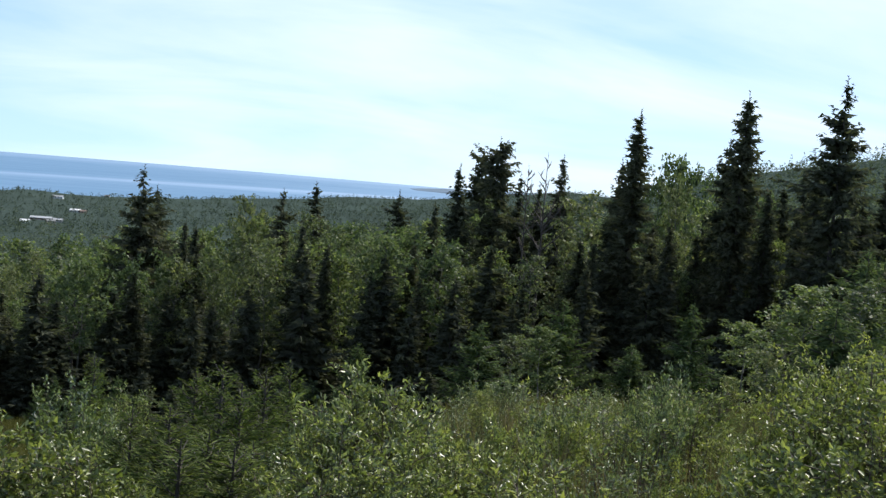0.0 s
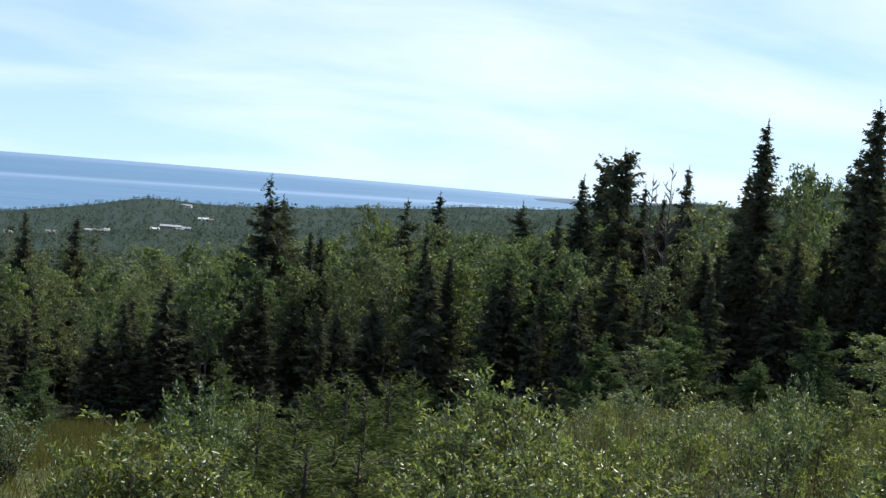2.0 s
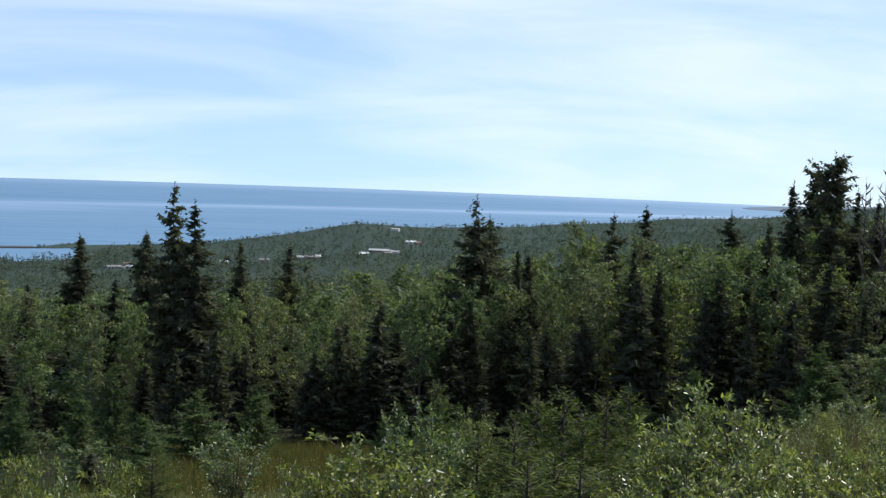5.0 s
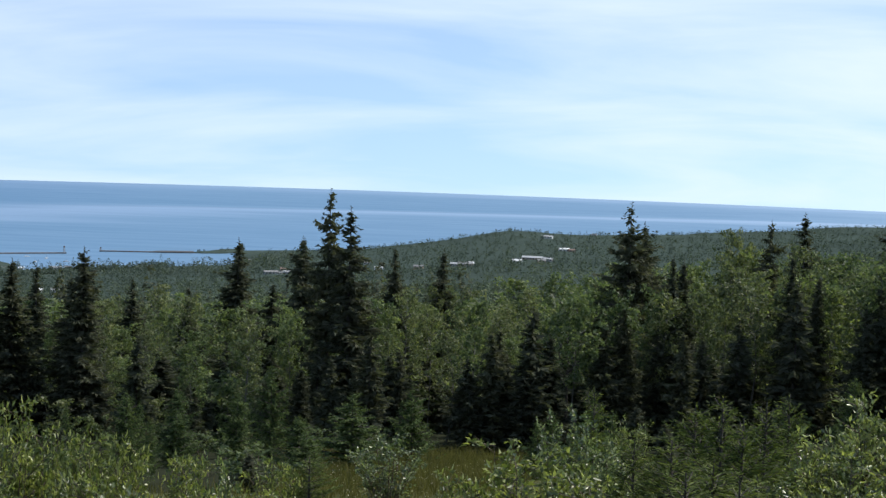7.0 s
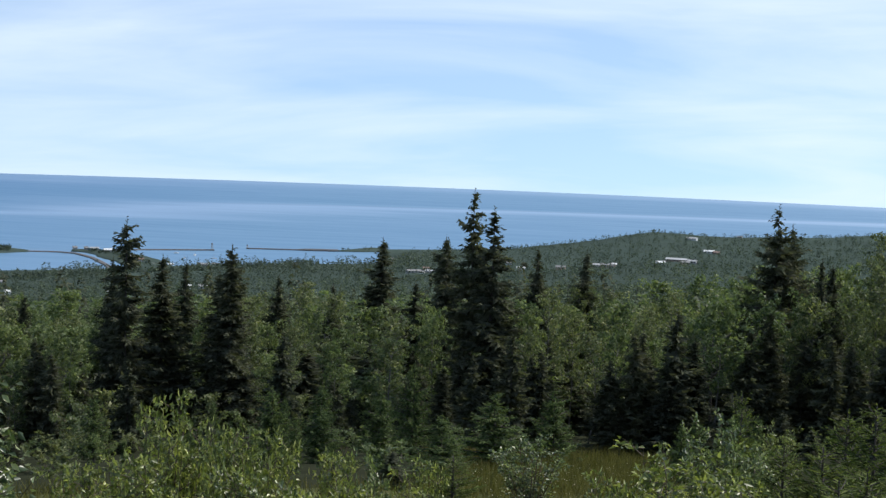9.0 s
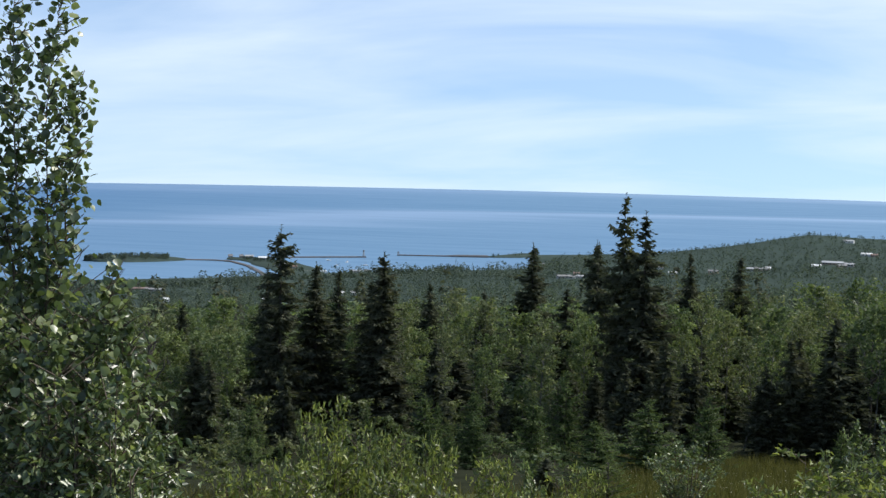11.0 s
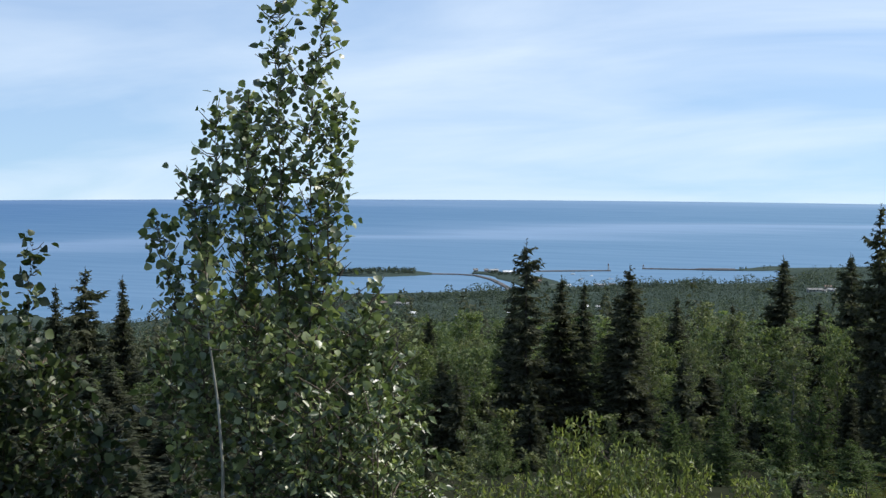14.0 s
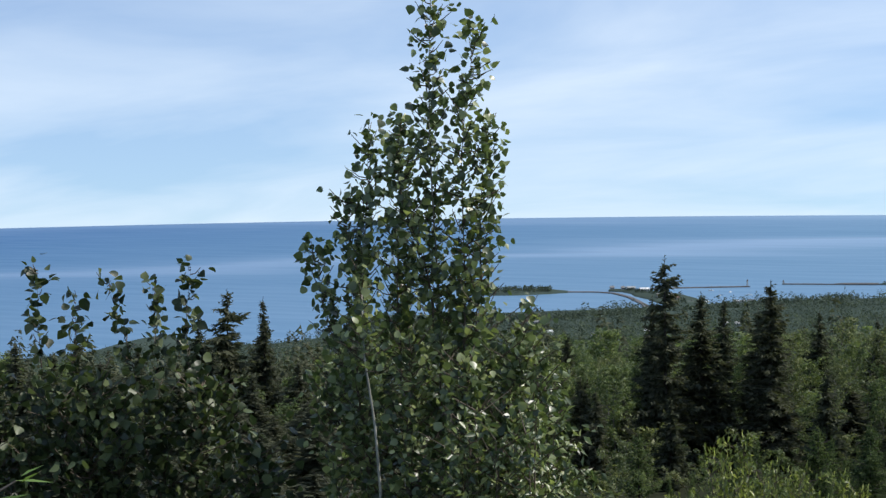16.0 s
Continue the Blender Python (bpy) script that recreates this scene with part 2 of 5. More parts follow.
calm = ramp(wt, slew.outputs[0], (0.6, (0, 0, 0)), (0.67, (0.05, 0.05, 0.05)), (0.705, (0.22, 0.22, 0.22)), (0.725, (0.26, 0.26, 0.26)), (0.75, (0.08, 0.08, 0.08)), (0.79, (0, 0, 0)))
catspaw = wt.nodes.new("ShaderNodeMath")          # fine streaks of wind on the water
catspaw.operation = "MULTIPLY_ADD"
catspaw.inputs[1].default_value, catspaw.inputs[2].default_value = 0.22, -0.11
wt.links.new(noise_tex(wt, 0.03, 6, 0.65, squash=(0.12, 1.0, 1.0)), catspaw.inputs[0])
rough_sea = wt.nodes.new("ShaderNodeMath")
wt.links.new(sheen_by_distance, rough_sea.inputs[0])
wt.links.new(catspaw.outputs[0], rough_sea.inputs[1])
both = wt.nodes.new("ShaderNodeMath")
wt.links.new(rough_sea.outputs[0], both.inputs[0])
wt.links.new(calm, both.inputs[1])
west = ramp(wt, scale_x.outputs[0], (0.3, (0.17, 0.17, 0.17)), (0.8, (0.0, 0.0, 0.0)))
dull = wt.nodes.new("ShaderNodeMath")             # sheen is painted weaker to the west, darkening the water there
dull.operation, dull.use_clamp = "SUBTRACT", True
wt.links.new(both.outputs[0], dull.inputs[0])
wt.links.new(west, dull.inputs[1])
wb.inputs["Specular IOR Level"].default_value = 0.0
# the western base colour is turned bluer to go with its weaker sheen
wt.links.new(ramp(wt, scale_x.outputs[0], (0.3, (0.062, 0.147, 0.284)), (0.85, (0.06, 0.165, 0.272))), wb.inputs["Base Color"])
sheen = wt.nodes.new("ShaderNodeBsdfGlossy")
sheen.inputs["Roughness"].default_value, sheen.inputs["Color"].default_value = 0.45, (0.8, 0.9, 1.0, 1)
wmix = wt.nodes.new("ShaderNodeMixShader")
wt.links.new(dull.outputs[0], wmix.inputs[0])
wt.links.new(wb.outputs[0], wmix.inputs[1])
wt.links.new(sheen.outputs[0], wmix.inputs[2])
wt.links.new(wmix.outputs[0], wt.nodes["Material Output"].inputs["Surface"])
wbump = wt.nodes.new("ShaderNodeBump")
wbump.inputs["Strength"].default_value, wbump.inputs["Distance"].default_value = 0.5, 1.0
wt.links.new(swell, wbump.inputs["Height"])
wt.links.new(wbump.outputs[0], wb.inputs["Normal"])
wt.links.new(wbump.outputs[0], sheen.inputs["Normal"])


# ---- building helpers ----
def mesh_of(name, verts, faces, mat=None, smooth=False):
    me = bpy.data.meshes.new(name)
    me.from_pydata([tuple(v) for v in np.asarray(verts, float)], [], [tuple(int(i) for i in f) for f in faces])
    if smooth:
        me.shade_smooth()
    if mat:
        me.materials.append(mat)
    return me


def mesh_tris(name, verts, quads, mat):
    """A mesh from arrays of vertices and of faces that all have the same number of corners."""
    verts, quads = np.asarray(verts, np.float32), np.asarray(quads, np.int32)
    me = bpy.data.meshes.new(name)
    n, k = quads.shape
    me.vertices.add(len(verts))
    me.vertices.foreach_set("co", verts.ravel())
    me.loops.add(n * k)
    me.loops.foreach_set("vertex_index", quads.ravel())
    me.polygons.add(n)
    me.polygons.foreach_set("loop_start", np.arange(0, n * k, k, dtype=np.int32))
    me.polygons.foreach_set("loop_total", np.full(n, k, np.int32))
    me.update(calc_edges=True)
    me.materials.append(mat)
    return me


def part(name, data, parent, label="", at=None):
    ob = new(name, data)
    ob.parent = parent
    if at is not None:
        ob.matrix_basis = at
    return tagged(ob, label)


def thing(name, label, category, group="", kind="", at=None, data=None):
    ob = new(name, data)
    if at is not None:
        ob.matrix_basis = at
    return tagged(ob, label, category, group, kind)


def unit(v):
    return v / np.maximum(np.linalg.norm(v, axis=-1, keepdims=True), 1e-9)


TRI = (np.array([(0, 0.5, 0), (0, -0.5, 0), (1, 0, 0)]), np.array([(0, 1, 2)]))
BENT = (np.array([(0, 0, 0), (0.42, 0.5, 0.16), (1, 0, -0.05), (0.42, -0.5, 0.16)]), np.array([(0, 2, 1), (0, 3, 2)]))
SPRIG = (np.array([(0, 0, 0), (0.45, 0.5, 0.05), (1, 0, 0), (0.45, -0.5, 0.05)]), np.array([(0, 2, 1), (0, 3, 2)]))
KITE = (np.array([(0, 0, 0), (0.42, 0.5, 0.0), (1, 0, 0), (0.42, -0.5, 0.0)]), np.array([(0, 1, 2, 3)]))
OVATE = (np.array([(0, 0, 0), (0.12, 0.4, 0.05), (0.42, 0.52, 0.1), (0.75, 0.3, 0.04), (1.05, 0, -0.08), (0.75, -0.3, 0.04), (0.42, -0.52, 0.1), (0.12, -0.4, 0.05), (0.4, 0, 0)]),
         np.array([(8, 0, 1), (8, 1, 2), (8, 2, 3), (8, 3, 4), (8, 4, 5), (8, 5, 6), (8, 6, 7), (8, 7, 0)]))


def blades(at, along, normal, length, width, shape=KITE):
    """Vertices and faces of many leaves: their feet, the ways they point and face, their lengths and widths."""
    tv, tf = shape
    along = unit(along)
    across = unit(np.cross(normal, along))
    up = np.cross(along, across)
    length, width = np.broadcast_to(length, (len(at),))[:, None, None], np.broadcast_to(width, (len(at),))[:, None, None]
    v = at[:, None] + along[:, None] * tv[None, :, :1] * length + across[:, None] * tv[None, :, 1:2] * width + up[:, None] * tv[None, :, 2:] * length
    f = tf[None] + (np.arange(len(at)) * len(tv))[:, None, None]
    return v.reshape(-1, 3), f.reshape(-1, tf.shape[1])


def tubes(paths, sides=6):
    """Vertices and quads of tapered round stems: each path a list of (x, y, z, radius)."""
    vs, fs, base = [], [], 0
    for path in paths:
        p = np.asarray(path, float)
        d = np.gradient(p[:, :3], axis=0)
        d = unit(d)
        ref = np.where(np.abs(d[:, 2:]) > 0.9, np.array([[1.0, 0, 0]]), np.array([[0, 0, 1.0]]))
        a = unit(np.cross(d, ref))
        b = np.cross(d, a)
        ang = np.arange(sides) * 2 * np.pi / sides
        ring = p[:, None, :3] + p[:, None, 3:] * (a[:, None] * np.cos(ang)[None, :, None] + b[:, None] * np.sin(ang)[None, :, None])
        vs.append(ring.reshape(-1, 3))
        for i in range(len(p) - 1):
            for j in range(sides):
                k = (j + 1) % sides
                fs.append((base + i * sides + j, base + i * sides + k, base + (i + 1) * sides + k, base + (i + 1) * sides + j))
        base += len(p) * sides
    return np.concatenate(vs), np.array(fs)


# ---- the lie of the land ----
# heading: ground's angle below eye level at 75, 150, 300, 600 and 1000 m, then a crest (distance, angle) and the shore's distance
LAND = {
    -42: (-12.6, -10.65, -9.6, -8.95, -8.1, 1450, -7.15, 1600),
    -36: (-12.6, -10.55, -9.4, -8.65, -7.9, 1600, -6.95, 1780),
    -32: (-12.6, -10.45, -9.2, -8.4, -7.8, 1700, -6.85, 1920),
    -27: (-12.5, -10.25, -8.9, -8.05, -7.45, 1750, -6.45, 1940),
    -22: (-12.4, -10.05, -8.7, -7.85, -7.25, 1800, -6.2, 1960),
    -14: (-12.3, -9.95, -8.6, -7.65, -7, 1950, -5.7, 2085),
    -8: (-12.2, -9.85, -8.4, -7.45, -6.7, 2200, -5.25, 2420),
    -3: (-12.1, -9.75, -8.2, -7.15, -6.3, 2250, -4.55, 2500),
    0: (-12, -9.65, -8, -6.95, -6.1, 2250, -4.1, 2550),
    2.5: (-12, -9.65, -8, -6.85, -6, 2250, -3.62, 2600),
    5.4: (-11.9, -9.55, -7.9, -6.75, -5.9, 2300, -3.68, 2700),
    10: (-11.3, -9.25, -7.6, -6.45, -5.5, 2500, -3.38, 2900),
    14: (-10.8, -8.76, -7.2, -5.96, -5.04, 2800, -3.0, 3200),
    18: (-10.2, -8.18, -6.5, -5.18, -4.32, 3000, -2.75, 3500),
    23: (-9.6, -7.5, -5.7, -4.2, -3.3, 3000, -2.05, 3600),
}
LAND.update({
    27.5: (-9.3, -7, -4.6, -2.9, -1.25, 3000, -2.4, 3600),
    31.5: (-8.9, -6.5, -3.8, -2.1, -0.3, 3000, -2.3, 3600),
    35: (-8.6, -6, -3, -1.5, 0.5, 3000, -2, 3600),
    45: (-8.5, -6, -2.5, -1.0, 1.2, 3000, -2, 3600),
})
RINGS = np.concatenate([[0, 4, 8], np.geomspace(12, 1400, 60), np.linspace(1430, 3700, 92), [4200, 4950]])
KNOTS = np.array(sorted(LAND))


def profile(row):
    e75, e150, e300, e600, e1000, crest, ecrest, shore = row
    slope = (75 * math.tan(radians(-e75)) - 1.62) / 75
    d = [0, 75, 150, 300, 600, 1000, crest, shore, shore + 60, 5000]
    z = [-1.62, -1.62 - slope * 75] + [k * math.tan(radians(e)) for k, e in ((150, e150), (300, e300), (600, e600), (1000, e1000), (crest, ecrest))] + [-EYE - 0.2, -EYE - 6, -EYE - 6]
    return np.interp(RINGS, d, z)


TABLE = np.array([profile(LAND[k]) for k in KNOTS])


def ground_z(x, y):
    """The ground's height at a place, without its small bumps."""
    d = math.hypot(x, y)
    a = min(max(math.degrees(math.atan2(x, y)), KNOTS[0]), KNOTS[-1])
    i = min(max(int(np.searchsorted(KNOTS, a)) - 1, 0), len(KNOTS) - 2)
    f = (a - KNOTS[i]) / (KNOTS[i + 1] - KNOTS[i])
    f = f * f * (3 - 2 * f) if d < 1 else f
    return EYE + (1 - f) * float(np.interp(d, RINGS, TABLE[i])) + f * float(np.interp(d, RINGS, TABLE[i + 1]))


def spot(heading, d, up=0.0):
    x, y = d * math.sin(radians(heading)), d * math.cos(radians(heading))
    return Vector((x, y, ground_z(x, y) + up))


headings = np.concatenate([np.arange(-180, -48, 6), np.arange(-48, 48, 0.6), np.arange(48, 180, 6)])
gv, gf = [], []
for a in headings:
    for d in RINGS:
        x, y = d * math.sin(radians(a)), d * math.cos(radians(a))
        z = ground_z(x, y)
        bump = 0.12 * noise.noise((x * 0.4, y * 0.4, 0)) + (1.2 * noise.noise((x * 0.02, y * 0.02, 3)) * min(d / 300, 1.5) if z > 3 else 0)
        gv.append((x, y, z + bump * min(1, d / 8)))
nr = len(RINGS)
for i in range(len(headings)):
    j = (i + 1) % len(headings)
    for k in range(nr - 1):
        if k == 0:
            gf.append((i * nr, i * nr + 1, j * nr + 1))
        else:
            gf.append((i * nr + k, i * nr + k + 1, j * nr + k + 1, j * nr + k))
land = mesh_of("ground", gv, gf, GROUND, True)
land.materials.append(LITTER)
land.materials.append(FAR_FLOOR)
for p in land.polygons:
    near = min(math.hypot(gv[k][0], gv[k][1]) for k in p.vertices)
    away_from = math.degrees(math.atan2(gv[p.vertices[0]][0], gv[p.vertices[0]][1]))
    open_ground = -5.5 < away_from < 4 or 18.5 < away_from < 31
    # from 350 m on the ground takes the haze-tinted colour
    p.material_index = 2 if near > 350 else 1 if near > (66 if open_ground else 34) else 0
thing("ground", "green wooded hillside falling away to the lake shore", "ground", kind="structure", data=land)

wv, wf = [(0, 0, 0)], []
ring_d = [1200, 2000, 3000, 4000, 4900]
for d in ring_d:
    wv += [(d * math.sin(k * math.pi / 180), d * math.cos(k * math.pi / 180), 0) for k in range(360)]
for k in range(360):
    j = (k + 1) % 360
    wf.append((0, 1 + j, 1 + k))
    for r in range(len(ring_d) - 1):
        wf.append((1 + r * 360 + k, 1 + r * 360 + j, 1 + (r + 1) * 360 + j, 1 + (r + 1) * 360 + k))
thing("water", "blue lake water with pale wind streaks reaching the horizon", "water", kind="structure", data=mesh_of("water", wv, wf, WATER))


# ---- trees ----
def at_spot(heading, d, turn=0.0, sx=1.0, sz=1.0, sink=0.08, lean=(0, 0)):
    return Matrix.Translation(spot(heading, d, -sink)) @ pose(0, 0, 0, lean[0], lean[1], turn) @ Matrix.Diagonal((sx, sx, sz, 1))


# crown outlines: share of the height, share of the radius
CONE = ((0, 0.75), (0.12, 1), (0.45, 0.74), (0.75, 0.4), (0.88, 0.21), (0.95, 0.1), (1, 0.03))
SPIRE = ((0, 0.8), (0.2, 1), (0.5, 0.78), (0.68, 0.55), (0.8, 0.4), (0.9, 0.28), (0.95, 0.15), (1, 0.04))
CLUB = ((0, 0.7), (0.35, 1), (0.62, 0.66), (0.74, 0.42), (0.82, 0.52), (0.89, 0.56), (0.95, 0.42), (0.985, 0.24), (1, 0.1))
BROAD = ((0, 0.8), (0.25, 1), (0.55, 0.78), (0.72, 0.58), (0.84, 0.4), (0.92, 0.22), (0.96, 0.1), (1, 0.03))


def planted(model, m):
    """A copy of a plant at the pose m, whatever the scale of its pattern."""
    one = copy_thing(model, Matrix())
    one.matrix_basis = m
    return one


def conifer(name, label, category, rng, height=12.0, radius=1.3, whorls=52, gaps=0.0, bare=0.05, outline=CONE, ragged=0.2, needles=SPRUCE, spray=0.34, fill=1.5, lift=-0.32, slim=0.42, gap=0.19, limb_from=0.8):
    """A spruce: tapered trunk, whorls of drooping limbs with upturned tips, and many small sprays of needles along them."""
    tree = thing(name, label, category)
    bend = rng.normal(0, 0.06, 2)
    trunk = [(bend[0] * math.sin(k * 2.2), bend[1] * math.sin(k * 1.7), k * height, (1 - k) * 0.011 * height + 0.006 * height / 12) for k in np.linspace(0, 1, 7)]
    limbs, at, along, norm, size = [], [], [], [], []
    lobes = rng.uniform(0, 6.3, 3)
    for i in range(whorls):
        k = bare + (0.975 - bare) * (i / whorls) ** 0.95
        z = k * height
        r = radius * float(np.interp(k, *zip(*outline))) * rng.uniform(0.8, 1.15)
        n = int(rng.integers(4, 8))
        for j in range(n):
            if rng.random() < gaps * (0.4 + 0.6 * k):
                continue
            a = rng.random() * 2 * math.pi
            uneven = 1 + 0.16 * math.sin(2 * a + lobes[0] + 9 * k) + 0.12 * math.sin(3 * a + lobes[1] - 17 * k)
            lr = max(r * uneven * (1 + ragged * rng.normal()), 0.035 * radius)
            out = np.array([math.cos(a), math.sin(a), 0])
            side = np.array([-math.sin(a), math.cos(a), 0])
            jog = rng.uniform(-0.5, 0.5) * height / whorls * 1.3
            rise = lift * rng.uniform(0.5, 1.5) + 0.55 * max(k - 0.8, 0) / 0.2
            steps = max(2, int(lr / gap) + 1)
            reach = np.linspace(0.12, 1, steps)
            pts = [out * lr * q + np.array([bend[0] * math.sin(k * 2.2), bend[1] * math.sin(k * 1.7), z + jog + lr * (rise * q + 0.3 * q * q)]) for q in reach]
            if lr > limb_from:
                limbs.append([(*pts[0], 0.018), (*pts[-1], 0.005)])
            for p, q in zip(pts, reach):
                for _ in range(int(4.0 * fill + rng.random())):
                    at.append(p + rng.normal(0, 0.05, 3) * min(1, lr))
                    along.append(out * rng.uniform(0.2, 0.9) + side * rng.uniform(-1, 1) * (1.1 - 0.5 * q) + np.array([0, 0, rng.uniform(-0.75, 0.35)]))
                    norm.append(rng.normal(0, 0.7, 3) + np.array([0, 0, 0.5]))
                    size.append(spray * rng.uniform(0.6, 1.2) * (0.35 + 0.65 * min(lr / (0.5 * radius), 1)) * (1.5 - 0.9 * q))
    for q in np.linspace(0.93, 0.995, 10):          # the leader
        at.append(np.array([bend[0] * math.sin(q * 2.2), bend[1] * math.sin(q * 1.7), q * height]))
        along.append(np.array([rng.normal(0, 0.7), rng.normal(0, 0.7), 0.7]))
        norm.append(rng.normal(0, 1, 3))
        size.append(spray * (0.3 + 5 * (1 - q)))
    v, f = tubes([trunk], 6)
    v2, f2 = tubes(limbs, 3) if limbs else (np.zeros((0, 3)), np.zeros((0, 4), int))
    part("trunk", mesh_tris("trunk", np.concatenate([v, v2]), np.concatenate([f, f2 + len(v)]), BARK), tree)
    size = np.array(size)
    v, f = blades(np.array(at), np.array(along), np.array(norm), size, size * slim * (1 if height < 5 else 1.15), SPRIG if height < 5 else TRI)
    part("crown", mesh_tris("crown", v, f, needles), tree)
    return tree


def sapling(name, label, rng, height=2.0, radius=0.5, whorls=11, needles=SAPLING, slim=1.0):
    """A young spruce: level whorls with air between them, needle-clad twigs along each limb, a bare leading shoot."""
    tree = thing(name, label, "young tree")
    v, f = tubes([[(0, 0, 0, 0.02), (0, 0, height * 0.6, 0.013), (0, 0, height, 0.004)]], 6)
    limbs, at, along, size = [], [], [], []
    for i in range(whorls):
        k = 0.04 + 0.86 * i / (whorls - 1)
        for j in range(int(rng.integers(5, 8))):
            a = j * 1.05 + rng.uniform(-0.4, 0.4) + i
            out, side = np.array([math.cos(a), math.sin(a), 0]), np.array([-math.sin(a), math.cos(a), 0])
            long = radius * (1.03 - k) ** 0.85 * rng.uniform(0.7, 1.15)
            foot = np.array([0, 0, k * height + rng.normal(0, 0.045)])
            tip = foot + out * long + np.array([0, 0, long * (0.55 + 0.5 * k) * rng.uniform(0.5, 1.4)])
            limbs.append([(*foot, 0.006), (*tip, 0.002)])
            for q in np.linspace(0.15, 1.0, max(3, int(long / 0.026))):
                for w in (-1, 1, rng.uniform(-0.6, 0.6)):
                    at.append(foot + (tip - foot) * q + rng.normal(0, 0.006, 3))
                    along.append(out * 0.8 + side * w * rng.uniform(0.5, 1.0) + np.array([0, 0, rng.uniform(-0.4, 1.2)]))
                    size.append((0.05 + 0.11 * (1 - q) * min(1, long / 0.3)) * rng.uniform(0.7, 1.3))
    for q in np.linspace(0.88, 0.99, 12):          # short needles up the leader
        at.append(np.array([0, 0, q * height]))
        along.append(np.array([rng.normal(0, 0.6), rng.normal(0, 0.6), 1.0]))
        size.append(0.05)
    v2, f2 = tubes(limbs, 3)
    part("trunk", mesh_tris("trunk", np.concatenate([v, v2]), np.concatenate([f, f2 + len(v)]), BARK), tree)
    size = np.array(size)
    v, f = blades(np.array(at), np.array(along), rng.normal(0, 1, (len(at), 3)), size * slim, (0.012 + 0.035 * size) * slim, SPRIG)
    part("crown", mesh_tris("crown", v, f, needles), tree)
    return tree


def broadleaf(name, label, category, rng, height=8.0, radius=1.5, limbs=24, clumps=3, per=34, leaf=0.15, first=0.1, leaves=ASPEN, bark=PALE_BARK, puff=0.36, trunk_r=0.06, shape=0.7, steep=1.0):
    """A young aspen or birch: slim trunk, rising limbs, and leaves in rounded clumps along them."""
    tree = thing(name, label, category)
    b = rng.normal(0, 0.25, 4)

    def stem(k):
        return np.array([b[0] * math.sin(k * 3) + b[2] * k * k, b[1] * math.sin(k * 2.4) + b[3] * k * k, k * height])
    lines, centres = [], []
    for i in range(limbs):
        k = first + (0.97 - first) * ((i + rng.random()) / limbs) ** 0.9
        foot = stem(k)
        a = i * 2.4 + rng.normal(0, 0.4)
        reach = radius * (math.sin(math.pi * min(1, 0.16 + (k - first) / (1 - first) * 0.8)) ** shape) * rng.uniform(0.55, 1.2)
        tip = foot + np.array([math.cos(a) * reach, math.sin(a) * reach, reach * steep * rng.uniform(0.5, 1.2)])
        mid = (foot + tip) / 2 + rng.normal(0, 0.08, 3) - np.array([0, 0, 0.1 * reach])
        lines.append([(*foot, trunk_r * 0.35), (*mid, trunk_r * 0.22), (*tip, 0.006)])
        for s in np.linspace(0.45, 1.0, clumps):
            centres.append((foot * (1 - s) ** 2 + 2 * s * (1 - s) * mid + s * s * tip + rng.normal(0, 0.1, 3), rng.uniform(0.6, 1.25)))
    for s in (0.9, 0.96, 1.0):
        centres.append((stem(s) + rng.normal(0, 0.06, 3), rng.uniform(0.5, 0.8)))
    v, f = tubes([[(*stem(k), trunk_r * (1.05 - k)) for k in np.linspace(0, 1, 8)]], 6)
    v2, f2 = tubes(lines, 3)
    trunk = part("trunk", mesh_tris("trunk", np.concatenate([v, v2]), np.concatenate([f, f2 + len(v)]), bark), tree)
    if trunk_r < 0.03:
        tagged(trunk, kind="stuff")
    at, normal = [], []
    for c, big in centres:
        n = max(5, int(per * big * rng.uniform(0.7, 1.3)))
        way = unit(rng.normal(0, 1, (n, 3)) + np.array([0, 0, 0.35]))
        r = puff * big * rng.uniform(0.25, 1.05, n) ** 0.6
        at.append(c + way * r[:, None] * np.array([1, 1, 0.8]))
        normal.append(way + rng.normal(0, 0.55, (n, 3)) + np.array([0, 0, 0.3]))
    at, normal = np.concatenate(at), np.concatenate(normal)
    n = len(at)
    along = rng.normal(0, 1, (n, 3)) + np.array([0, 0, -0.5])
    size = leaf * rng.uniform(0.65, 1.35, n)
    v, f = blades(at, along, normal, size, size * 0.95, TRI)
    part("crown", mesh_tris("crown", v, f, leaves), tree)
    return tree


rng = np.random.default_rng(7)
spire_label = "tall dark green spruce with a narrow spire among paler aspens"
